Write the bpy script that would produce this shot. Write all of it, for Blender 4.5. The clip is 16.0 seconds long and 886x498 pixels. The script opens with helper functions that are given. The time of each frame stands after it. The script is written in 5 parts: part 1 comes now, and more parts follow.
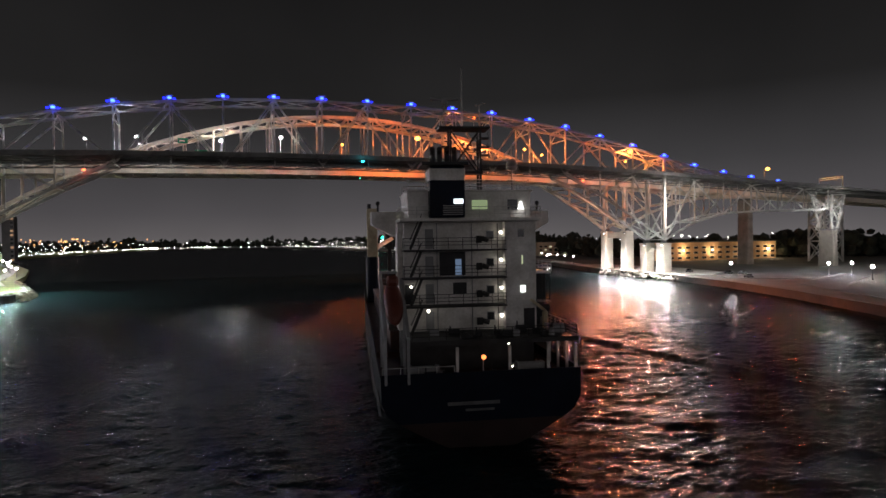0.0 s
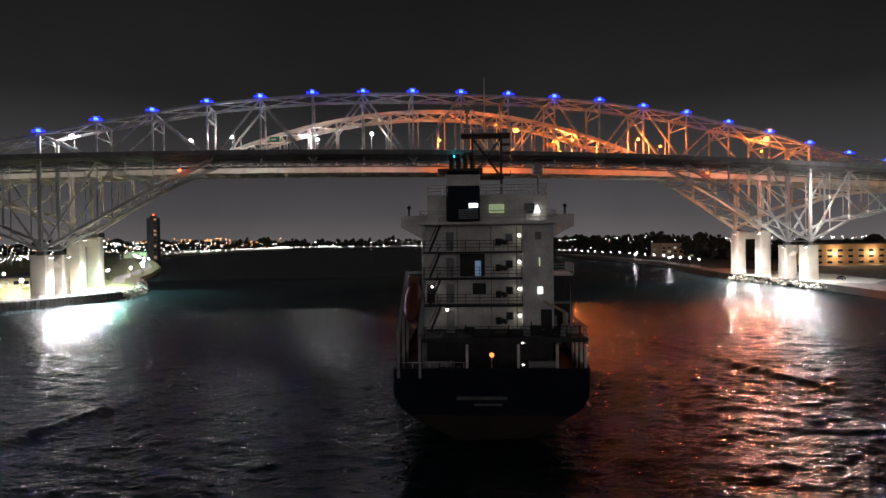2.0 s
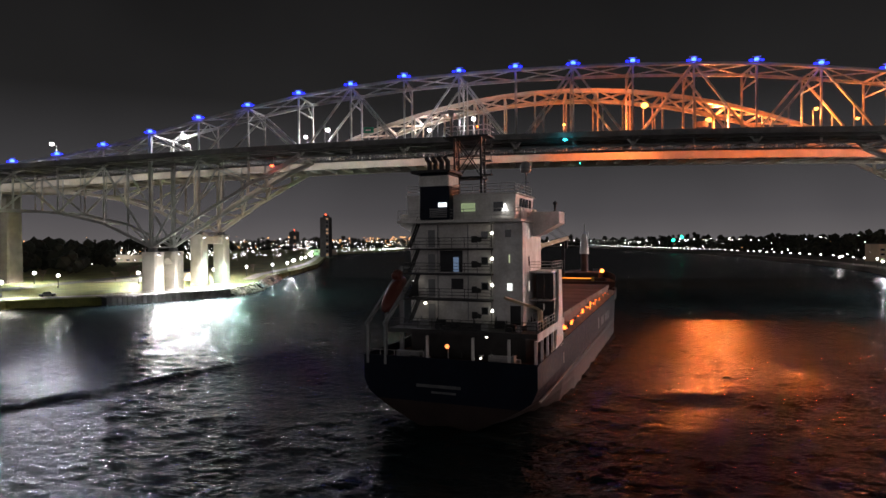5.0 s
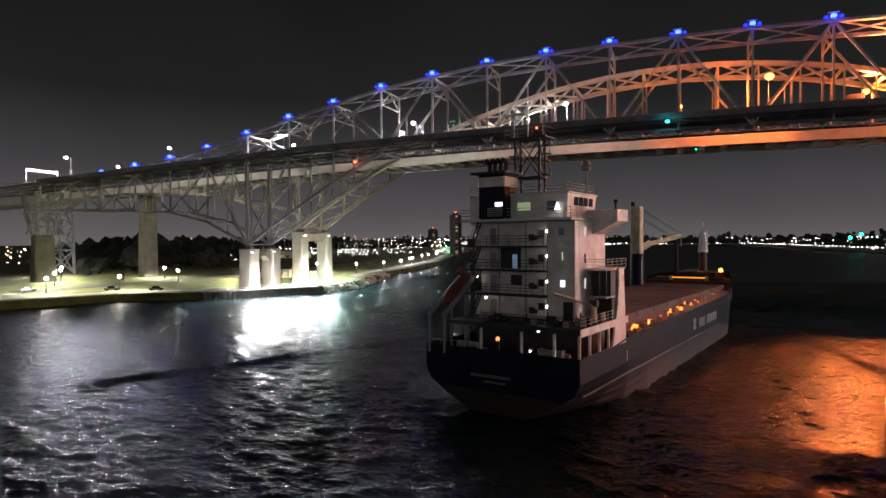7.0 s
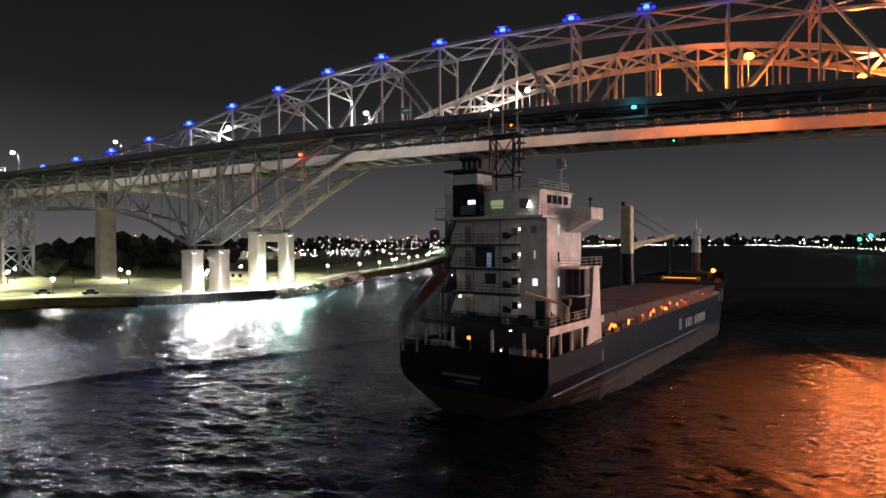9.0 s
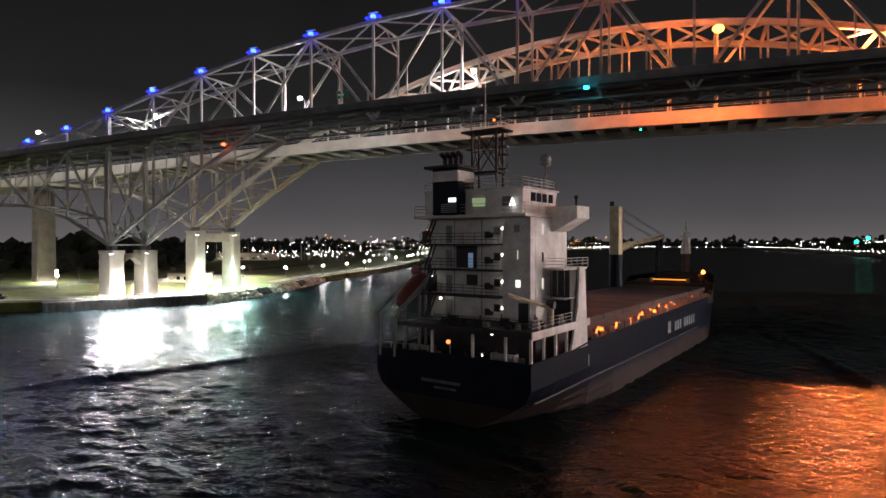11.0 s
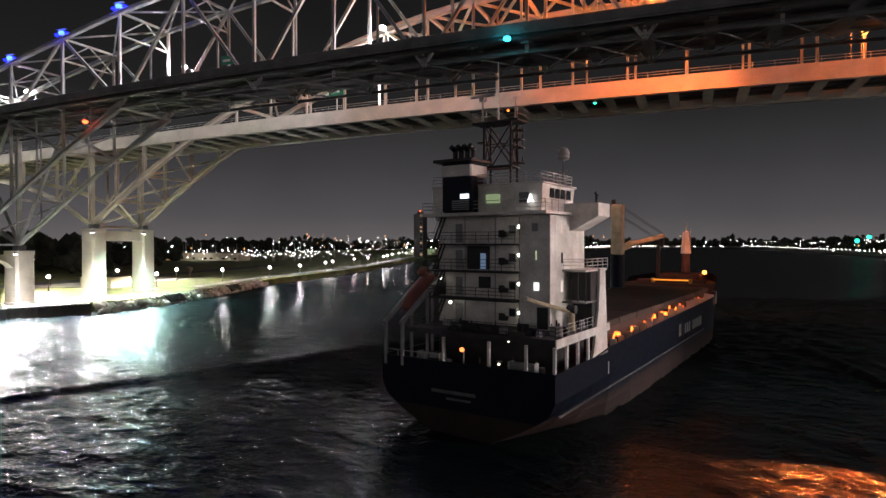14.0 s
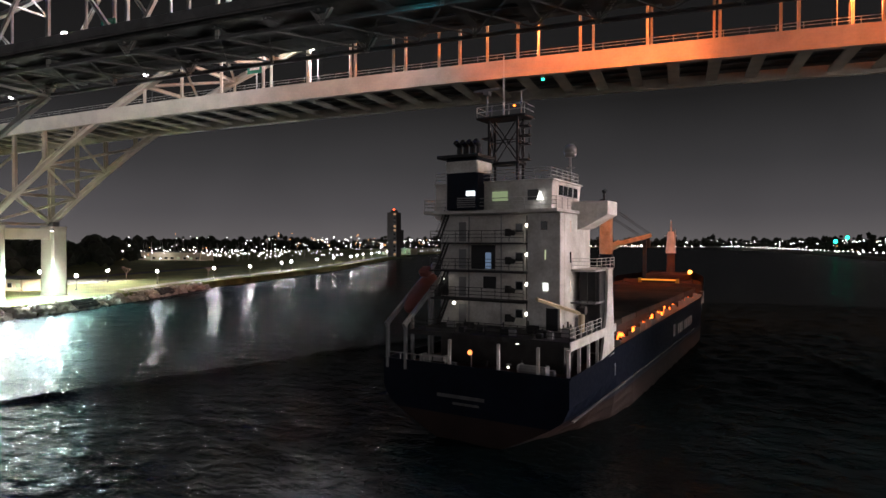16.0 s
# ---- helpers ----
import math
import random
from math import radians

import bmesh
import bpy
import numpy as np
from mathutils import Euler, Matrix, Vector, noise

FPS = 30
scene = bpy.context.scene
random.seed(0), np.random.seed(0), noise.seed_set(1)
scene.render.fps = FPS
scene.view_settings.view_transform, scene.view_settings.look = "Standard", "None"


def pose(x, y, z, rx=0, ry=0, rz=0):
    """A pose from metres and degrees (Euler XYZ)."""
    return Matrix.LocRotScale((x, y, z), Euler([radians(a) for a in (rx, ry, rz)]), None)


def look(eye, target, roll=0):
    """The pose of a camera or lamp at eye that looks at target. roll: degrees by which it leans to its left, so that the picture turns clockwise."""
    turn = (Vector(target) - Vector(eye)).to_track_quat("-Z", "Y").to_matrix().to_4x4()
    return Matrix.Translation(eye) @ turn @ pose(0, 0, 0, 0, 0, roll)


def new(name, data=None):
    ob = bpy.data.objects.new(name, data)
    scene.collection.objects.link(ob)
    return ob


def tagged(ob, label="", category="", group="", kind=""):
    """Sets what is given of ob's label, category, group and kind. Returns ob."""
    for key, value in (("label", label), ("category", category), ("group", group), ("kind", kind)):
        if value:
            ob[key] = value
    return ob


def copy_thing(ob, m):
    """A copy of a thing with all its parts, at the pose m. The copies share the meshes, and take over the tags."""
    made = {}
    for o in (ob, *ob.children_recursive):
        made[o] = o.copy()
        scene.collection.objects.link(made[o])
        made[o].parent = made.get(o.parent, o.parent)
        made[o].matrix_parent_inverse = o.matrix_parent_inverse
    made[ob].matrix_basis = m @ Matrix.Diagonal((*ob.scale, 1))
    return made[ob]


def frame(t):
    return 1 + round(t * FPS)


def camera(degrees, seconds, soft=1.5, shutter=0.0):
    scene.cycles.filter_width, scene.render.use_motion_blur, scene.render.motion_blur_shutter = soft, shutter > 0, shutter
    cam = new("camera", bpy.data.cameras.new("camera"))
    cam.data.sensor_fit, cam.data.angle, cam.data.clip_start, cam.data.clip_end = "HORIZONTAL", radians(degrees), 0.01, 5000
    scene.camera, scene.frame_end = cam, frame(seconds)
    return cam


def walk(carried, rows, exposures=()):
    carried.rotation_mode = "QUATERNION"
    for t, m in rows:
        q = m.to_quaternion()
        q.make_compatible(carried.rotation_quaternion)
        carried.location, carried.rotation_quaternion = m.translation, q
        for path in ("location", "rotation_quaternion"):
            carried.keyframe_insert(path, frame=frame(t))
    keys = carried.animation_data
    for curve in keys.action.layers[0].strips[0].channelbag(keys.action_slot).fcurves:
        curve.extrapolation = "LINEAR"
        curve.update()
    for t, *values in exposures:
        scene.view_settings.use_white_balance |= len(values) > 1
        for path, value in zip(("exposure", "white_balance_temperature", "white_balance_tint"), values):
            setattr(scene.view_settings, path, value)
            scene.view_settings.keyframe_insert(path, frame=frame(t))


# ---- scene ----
# A night river: a cargo ship passes under a pair of steel bridges, followed from the air.
cam = camera(71.85, 16.0)
PATH = [
    (0, look((-51.50, -220.06, 18.34), (-34.41, -173.07, 17.64), -0.86)),
    (0.5, look((-48.11, -215.60, 18.39), (-33.68, -167.73, 17.81), -0.84)),
    (1, look((-44.74, -211.65, 18.45), (-32.92, -163.07, 17.93), -0.75)),
    (1.5, look((-41.71, -208.58, 18.46), (-32.07, -159.52, 17.91), -0.68)),
    (2, look((-38.64, -206.00, 18.45), (-31.01, -156.59, 17.88), -0.66)),
    (2.5, look((-35.22, -203.42, 18.46), (-29.60, -153.74, 17.91), -0.63)),
    (3, look((-30.89, -200.22, 18.45), (-27.39, -150.34, 17.90), -0.58)),
    (5.5, look((-7.83, -175.87, 18.02), (-18.17, -126.95, 17.52), -0.38)),
    (6, look((-3.96, -171.71, 18.10), (-17.51, -123.58, 17.54), -0.39)),
    (6.5, look((-0.65, -167.82, 18.10), (-17.02, -120.58, 17.47), -0.32)),
    (7, look((2.02, -163.74, 18.02), (-16.51, -117.31, 17.38), -0.31)),
    (7.5, look((4.44, -159.10, 17.97), (-14.91, -113.00, 17.34), -0.28)),
    (8, look((6.65, -153.93, 17.92), (-12.62, -107.80, 17.33), -0.26)),
    (8.5, look((8.51, -148.53, 17.82), (-10.68, -102.36, 17.27), -0.23)),
    (9, look((10.30, -143.21, 17.66), (-8.86, -97.03, 17.13), -0.24)),
    (11.5, look((18.27, -115.19, 17.48), (-0.80, -68.97, 17.05), -0.03)),
    (12, look((19.40, -109.62, 17.50), (0.35, -63.39, 17.06), -0.04)),
    (12.5, look((20.25, -104.42, 17.51), (1.19, -58.19, 17.07), -0.02)),
    (13, look((21.04, -99.25, 17.50), (1.95, -53.04, 17.05), -0.03)),
    (13.5, look((21.93, -93.89, 17.50), (2.83, -47.68, 17.03), -0.08)),
    (14, look((23.08, -88.34, 17.52), (3.99, -42.13, 17.03), -0.07)),
    (14.5, look((24.25, -82.70, 17.58), (5.11, -36.51, 17.07), -0.02)),
    (15, look((25.08, -77.53, 17.61), (5.92, -31.35, 17.09), 0.00)),
    (15.5, look((25.58, -72.81, 17.54), (6.51, -26.60, 17.04), -0.02)),
    (16, look((26.07, -67.81, 17.44), (8.17, -21.13, 16.92), 0.06)),
]
walk(cam, PATH)

# ---- world and light ----
world = bpy.data.worlds.new("night_sky")
scene.world = world
world.use_nodes = True
wn, wl = world.node_tree.nodes, world.node_tree.links
wn.clear()
w_out, w_bg = wn.new("ShaderNodeOutputWorld"), wn.new("ShaderNodeBackground")
w_tc, w_sep, w_ramp = wn.new("ShaderNodeTexCoord"), wn.new("ShaderNodeSeparateXYZ"), wn.new("ShaderNodeValToRGB")
w_noise, w_mix = wn.new("ShaderNodeTexNoise"), wn.new("ShaderNodeMix")
wl.new(w_tc.outputs["Generated"], w_sep.inputs[0])
wl.new(w_sep.outputs["Z"], w_ramp.inputs[0])
for spot, col in ((0.0, (0.128, 0.117, 0.120)), (0.045, (0.084, 0.078, 0.083)), (0.12, (0.047, 0.045, 0.0475)), (0.22, (0.0165, 0.0158, 0.016)), (0.4, (0.0092, 0.0088, 0.009))):
    e = w_ramp.color_ramp.elements.new(spot)
    e.color = (*col, 1)
w_ramp.color_ramp.elements.remove(w_ramp.color_ramp.elements[0])
w_ramp.color_ramp.elements[-1].color = (0.005, 0.005, 0.005, 1)
w_noise.inputs["Scale"].default_value = 2.2
w_noise.inputs["Detail"].default_value = 3
wl.new(w_tc.outputs["Generated"], w_noise.inputs["Vector"])
w_mix.data_type, w_mix.blend_type = "RGBA", "MULTIPLY"
w_mix.inputs["Factor"].default_value = 0.5
wl.new(w_ramp.outputs[0], w_mix.inputs["A"])
w_map = wn.new("ShaderNodeMapRange")
w_map.inputs["From Min"].default_value, w_map.inputs["From Max"].default_value = 0.3, 0.7
w_map.inputs["To Min"].default_value, w_map.inputs["To Max"].default_value = 0.6, 1.35
wl.new(w_noise.outputs["Fac"], w_map.inputs["Value"])
wl.new(w_map.outputs[0], w_mix.inputs["B"])
wl.new(w_mix.outputs["Result"], w_bg.inputs[0])
# the town upstream lights the haze of the southern sky
w_south = wn.new("ShaderNodeMapRange")
w_south.interpolation_type = "SMOOTHSTEP"
w_south.inputs["From Min"].default_value, w_south.inputs["From Max"].default_value = 0.25, -0.7
w_south.inputs["To Min"].default_value, w_south.inputs["To Max"].default_value = 1.0, 5.6
wl.new(w_sep.outputs["Y"], w_south.inputs["Value"])
wl.new(w_south.outputs[0], w_bg.inputs[1])
wl.new(w_bg.outputs[0], w_out.inputs[0])


def lamp(name, at, watts, color, size=0.4, kind="POINT", aim=None, cone=90, blend=0.6):
    data = bpy.data.lights.new(name, kind)
    data.energy, data.color, data.shadow_soft_size = watts, color, size
    ob = new(name, data)
    ob.matrix_world = look(at, aim) if aim else Matrix.Translation(at)
    if kind == "SPOT":
        data.spot_size, data.spot_blend = radians(cone), blend
    return ob


WHITE, SODIUM, BLUE, TEAL, RED = (0.98, 0.96, 0.98), (1.0, 0.2, 0.045), (0.045, 0.05, 1.0), (0.05, 0.75, 1.0), (1.0, 0.06, 0.03)


# ---- materials ----
def mat(name, base, rough=0.6, metal=0.0, vary=0.25, scale=1.0, bump=0.15, fine=9.0, coords="Object", tint=None, random_by=None, spec=0.5):
    """Painted or raw surface with stains at a coarse and grain at a fine scale."""
    m = bpy.data.materials.new(name)
    m.use_nodes = True
    n, l = m.node_tree.nodes, m.node_tree.links
    p = n["Principled BSDF"]
    tc = n.new("ShaderNodeTexCoord")
    geo = n.new("ShaderNodeNewGeometry")
    vec = geo.outputs["Position"] if coords == "World" else tc.outputs["Object"]
    big, small = n.new("ShaderNodeTexNoise"), n.new("ShaderNodeTexNoise")
    big.inputs["Scale"].default_value, big.inputs["Detail"].default_value = scale, 4
    small.inputs["Scale"].default_value, small.inputs["Detail"].default_value = scale * fine, 3
    l.new(vec, big.inputs["Vector"])
    l.new(vec, small.inputs["Vector"])
    add = n.new("ShaderNodeMath")
    add.operation = "MULTIPLY_ADD"
    add.inputs[1].default_value = 0.35
    l.new(small.outputs["Fac"], add.inputs[0])
    l.new(big.outputs["Fac"], add.inputs[2])
    rng = n.new("ShaderNodeMapRange")
    rng.inputs["From Min"].default_value, rng.inputs["From Max"].default_value = 0.42, 0.95
    l.new(add.outputs[0], rng.inputs["Value"])
    mix = n.new("ShaderNodeMix")
    mix.data_type = "RGBA"
    dark = tint or [c * (1 - vary) for c in base]
    light = [min(1, c * (1 + vary * 0.6)) for c in base]
    mix.inputs["A"].default_value, mix.inputs["B"].default_value = (*dark, 1), (*light, 1)
    l.new(rng.outputs[0], mix.inputs["Factor"])
    col = mix.outputs["Result"]
    if random_by:
        rnd = n.new("ShaderNodeObjectInfo").outputs["Random"] if random_by == "object" else geo.outputs["Random Per Island"]
        hsv = n.new("ShaderNodeHueSaturation")
        vr = n.new("ShaderNodeMapRange")
        vr.inputs["To Min"].default_value, vr.inputs["To Max"].default_value = 0.6, 1.35
        l.new(rnd, vr.inputs["Value"])
        l.new(vr.outputs[0], hsv.inputs["Value"])
        l.new(col, hsv.inputs["Color"])
        col = hsv.outputs["Color"]
    l.new(col, p.inputs["Base Color"])
    p.inputs["Metallic"].default_value = metal
    p.inputs["Specular IOR Level"].default_value = spec
    rr = n.new("ShaderNodeMapRange")
    rr.inputs["To Min"].default_value, rr.inputs["To Max"].default_value = max(0.02, rough - 0.12), min(1, rough + 0.12)
    l.new(small.outputs["Fac"], rr.inputs["Value"])
    l.new(rr.outputs[0], p.inputs["Roughness"])
    if bump:
        b = n.new("ShaderNodeBump")
        b.inputs["Strength"].default_value, b.inputs["Distance"].default_value = bump, 0.05
        l.new(small.outputs["Fac"], b.inputs["Height"])
        l.new(b.outputs[0], p.inputs["Normal"])
    return m


def glow(name, color, strength):
    m = bpy.data.materials.new(name)
    m.use_nodes = True
    n, l = m.node_tree.nodes, m.node_tree.links
    n.clear()
    o, e = n.new("ShaderNodeOutputMaterial"), n.new("ShaderNodeEmission")
    e.inputs[0].default_value, e.inputs[1].default_value = (*color, 1), strength
    l.new(e.outputs[0], o.inputs[0])
    return m


def water_material():
    """Silty river water: a dark body under a gloss that stays moderate at grazing angles, as rough water's does."""
    m = bpy.data.materials.new("river_water")
    m.use_nodes = True
    n, l = m.node_tree.nodes, m.node_tree.links
    n.clear()
    o, mix = n.new("ShaderNodeOutputMaterial"), n.new("ShaderNodeMixShader")
    body, gloss = n.new("ShaderNodeBsdfDiffuse"), n.new("ShaderNodeBsdfGlossy")
    body.inputs["Color"].default_value = (0.004, 0.011, 0.012, 1)
    gloss.inputs["Color"].default_value = (1, 1, 1, 1)
    gloss.inputs["Roughness"].default_value = 0.2
    geo = n.new("ShaderNodeNewGeometry")
    mp = n.new("ShaderNodeMapping")
    mp.inputs["Rotation"].default_value = (0, 0, radians(-14))
    mp.inputs["Scale"].default_value = (0.6, 1.0, 1.0)
    l.new(geo.outputs["Position"], mp.inputs[0])
    prev = None
    for sc, det, warp, dip in ((1.0, 2.0, 0.5, 0.34), (2.6, 1.0, 0.3, 0.10)):
        t = n.new("ShaderNodeTexNoise")
        t.inputs["Scale"].default_value, t.inputs["Detail"].default_value, t.inputs["Distortion"].default_value = sc, det, warp
        l.new(mp.outputs[0], t.inputs["Vector"])
        b = n.new("ShaderNodeBump")
        b.inputs["Strength"].default_value, b.inputs["Distance"].default_value = 1.0, dip
        l.new(t.outputs["Fac"], b.inputs["Height"])
        if prev:
            l.new(prev.outputs[0], b.inputs["Normal"])
        prev = b
    fr, grow, share = n.new("ShaderNodeFresnel"), n.new("ShaderNodeMath"), n.new("ShaderNodeMath")
    fr.inputs["IOR"].default_value = 1.33
    grow.operation, share.operation = "MULTIPLY_ADD", "DIVIDE"
    grow.inputs[1].default_value, grow.inputs[2].default_value = 4.0, 1.0
    l.new(fr.outputs[0], grow.inputs[0])
    l.new(fr.outputs[0], share.inputs[0])
    l.new(grow.outputs[0], share.inputs[1])
    l.new(share.outputs[0], mix.inputs[0])
    for sh in (body, gloss, fr):
        l.new(prev.outputs[0], sh.inputs["Normal"])
    l.new(body.outputs[0], mix.inputs[1])
    l.new(gloss.outputs[0], mix.inputs[2])
    l.new(mix.outputs[0], o.inputs[0])
    return m


M_WATER = water_material()
M_STEEL = mat("grey_painted_steel", (0.42, 0.42, 0.39), 0.5, 0.0, 0.35, 0.4, 0.2, coords="World")
M_STEEL2 = mat("beige_painted_steel", (0.5, 0.45, 0.37), 0.5, 0.0, 0.22, 0.3, 0.1, coords="World")
M_DARKSTEEL = mat("dark_deck_steel", (0.14, 0.14, 0.135), 0.6, 0.0, 0.45, 0.35, 0.2, coords="World")
M_CONC = mat("pier_concrete", (0.46, 0.42, 0.34), 0.85, 0.0, 0.2, 0.25, 0.12, coords="World")
# pier concrete again, darkened for the approach piers that no lamp reaches
M_CONCD = mat("unlit_pier_concrete", (0.2, 0.18, 0.15), 0.9, 0.0, 0.35, 0.3, 0.2, coords="World")
M_ASPH = mat("asphalt", (0.06, 0.06, 0.06), 0.85, 0.0, 0.3, 0.2, 0.2, coords="World")
M_PATH = mat("pale_paving", (0.36, 0.34, 0.3), 0.85, 0.0, 0.3, 0.3, 0.2, coords="World")
M_GRASS = mat("mown_grass", (0.17, 0.17, 0.04), 0.95, 0.0, 0.5, 0.15, 0.6, 12, coords="World", tint=(0.05, 0.07, 0.015))
M_SOIL = mat("dark_ground", (0.09, 0.085, 0.07), 0.95, 0.0, 0.5, 0.05, 0.4, coords="World")
M_ROCK = mat("riprap_stone", (0.4, 0.36, 0.29), 0.9, 0.0, 0.35, 0.9, 0.7, coords="World", random_by="object")
M_PILE = mat("sheet_piling", (0.035, 0.033, 0.03), 0.7, 0.2, 0.5, 0.5, 0.4, coords="World")
M_WOOD = mat("dark_trees", (0.028, 0.032, 0.02), 0.95, 0.0, 0.5, 0.2, 0, coords="World", random_by="island")
M_BARK = mat("bare_branches", (0.2, 0.13, 0.1), 0.9, 0.0, 0.3, 2.0, 0.4, coords="World")
M_BRICK = mat("ochre_brick", (0.36, 0.22, 0.11), 0.85, 0.0, 0.25, 0.3, 0.3, coords="World")
M_BEIGE = mat("beige_render", (0.5, 0.42, 0.3), 0.85, 0.0, 0.2, 0.3, 0.2, coords="World")
M_ROOF = mat("dark_roofing", (0.05, 0.05, 0.05), 0.8, 0.0, 0.3, 0.3, 0.2, coords="World")
M_DARKB = mat("dark_building", (0.07, 0.07, 0.07), 0.7, 0.0, 0.3, 0.2, 0.1, coords="World")
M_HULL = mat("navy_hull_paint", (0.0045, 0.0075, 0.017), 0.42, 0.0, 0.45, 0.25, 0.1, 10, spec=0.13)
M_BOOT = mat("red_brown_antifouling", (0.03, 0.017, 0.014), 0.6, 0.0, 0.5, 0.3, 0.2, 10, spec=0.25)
M_WHITE = mat("ship_white_paint", (0.82, 0.80, 0.77), 0.5, 0.0, 0.2, 0.5, 0.08, 8, tint=(0.5, 0.47, 0.42))
M_GREYP = mat("ship_grey_paint", (0.3, 0.3, 0.3), 0.55, 0.0, 0.3, 0.6, 0.1)
M_BLACK = mat("black_paint_and_shade", (0.018, 0.018, 0.02), 0.55, 0.0, 0.4, 0.8, 0.15)
M_DECK = mat("oxide_deck_paint", (0.075, 0.036, 0.026), 0.75, 0.0, 0.5, 0.4, 0.25, 8)
M_HATCH = mat("hatch_cover_paint", (0.07, 0.05, 0.042), 0.7, 0.0, 0.5, 0.3, 0.25, 8, random_by="object")
M_YELLOW = mat("crane_yellow_paint", (0.62, 0.40, 0.06), 0.5, 0.0, 0.25, 0.6, 0.1)
M_CREAM = mat("crane_cream_paint", (0.66, 0.56, 0.38), 0.5, 0.0, 0.3, 0.6, 0.1, tint=(0.36, 0.29, 0.17))
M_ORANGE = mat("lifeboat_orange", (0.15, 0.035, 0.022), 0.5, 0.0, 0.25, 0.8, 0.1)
M_RAIL = mat("ship_rail_paint", (0.6, 0.58, 0.55), 0.5, 0.0, 0.2, 1.0, 0)
M_NAME = mat("dark_grey_lettering", (0.13, 0.13, 0.13), 0.6, 0.0, 0.4, 1.5, 0)
# dark fittings, and deck surfaces whose shade is put into their colour
M_SHADE = mat("deck_shade_and_fittings", (0.036, 0.034, 0.033), 0.7, 0.0, 0.5, 0.8, 0.2)
M_GLASS = mat("dark_window_glass", (0.015, 0.018, 0.02), 0.08, 0.0, 0.2, 0.5, 0)
M_SIGNG = mat("green_road_sign", (0.01, 0.22, 0.12), 0.5, 0.0, 0.15, 0.5, 0, coords="World")
M_CAR = mat("car_paint", (0.12, 0.12, 0.13), 0.3, 0.2, 0.2, 0.5, 0, coords="World")
M_RUBBER = mat("tyre_rubber", (0.02, 0.02, 0.02), 0.8, 0.0, 0.2, 2, 0.1, coords="World")
G_WHITE, G_WARM, G_SOD = glow("white_lamp_glow", (1, 0.96, 0.88), 14), glow("warm_lamp_glow", (1, 0.8, 0.5), 9), glow("sodium_lamp_glow", (1, 0.36, 0.06), 14)
G_BLUE, G_TEAL, G_RED, G_GREEN = glow("blue_lamp_glow", (0.035, 0.09, 1.0), 9), glow("teal_nav_glow", (0.03, 0.75, 1.0), 7), glow("red_nav_glow", (1, 0.07, 0.02), 9), glow("green_nav_glow", (0.02, 1.0, 0.55), 7)
G_BLUE2 = glow("blue_halo_glow", (0.01, 0.016, 1.0), 5)
G_SHIPW, G_SHIPO, G_ROOM = glow("deck_lamp_glow", (1, 0.93, 0.8), 6), glow("deck_sodium_glow", (1, 0.16, 0.022), 5.5), glow("lit_cabin_glow", (0.9, 1.0, 0.62), 0.45)
G_BULBW, G_BULBO = glow("floodlit_lamp_core", (1, 0.97, 0.92), 60), glow("sodium_lamp_core", (1, 0.42, 0.07), 7)
G_CITYW, G_CITYO, G_CITYG = glow("far_white_lights", (1, 0.95, 0.88), 11), glow("far_sodium_lights", (1, 0.42, 0.13), 5.0), glow("far_green_lights", (0.1, 1, 0.6), 2.0)


# ---- building helpers ----
def thing(name, label, category, group="", kind=""):
    return tagged(new(name), label, category, group, kind)


def finish(name, bm, material, parent=None, label="", smooth=False):
    me = bpy.data.meshes.new(name)
    bm.to_mesh(me)
    bm.free()
    me.materials.append(material)
    if smooth:
        for f in me.polygons:
            f.use_smooth = True
    ob = new(name, me)
    if parent:
        ob.parent = parent
    if label:
        ob["label"] = label
    return ob


def part(name, bm, material, parent, label="", smooth=False):
    return finish(name, bm, material, parent, label, smooth)


def box(bm, lo, hi, bevel=0.0):
    c = [(a + b) / 2 for a, b in zip(lo, hi)]
    r = bmesh.ops.create_cube(bm, size=1, matrix=Matrix.Translation(c) @ Matrix.Diagonal((*[b - a for a, b in zip(lo, hi)], 1)))
    if bevel:
        bmesh.ops.bevel(bm, geom=list({e for v in r["verts"] for e in v.link_edges}), offset=bevel, segments=1, affect="EDGES")
    return bm


def boxed(lo, hi, bevel=0.0):
    return box(bmesh.new(), lo, hi, bevel)


def frame_to(a, b, spin=0.0):
    """Matrix whose z axis runs from a to b, its x axis kept level."""
    a, b = Vector(a), Vector(b)
    z = (b - a).normalized()
    x = Vector((0, 1, 0)).cross(z) if abs(z.y) < 0.95 else Vector((1, 0, 0)).cross(z)
    x.normalize()
    y = z.cross(x)
    m = Matrix((x, y, z)).transposed().to_4x4()
    m.translation = a
    return m @ Matrix.Rotation(spin, 4, "Z")


def rod(bm, a, b, r, r2=None, seg=6):
    d = (Vector(b) - Vector(a)).length
    bmesh.ops.create_cone(bm, cap_ends=True, segments=seg, radius1=r, radius2=r if r2 is None else r2, depth=d, matrix=frame_to(a, b) @ Matrix.Translation((0, 0, d / 2)))
    return bm


def beam(bm, a, b, w, h):
    d = (Vector(b) - Vector(a)).length
    bmesh.ops.create_cube(bm, size=1, matrix=frame_to(a, b) @ Matrix.Translation((0, 0, d / 2)) @ Matrix.Diagonal((w, h, d, 1)))
    return bm


def ball(bm, at, r, sub=1, squash=1.0):
    bmesh.ops.create_icosphere(bm, subdivisions=sub, radius=r, matrix=Matrix.Translation(at) @ Matrix.Diagonal((1, 1, squash, 1)))
    return bm


SECTIONS = {}


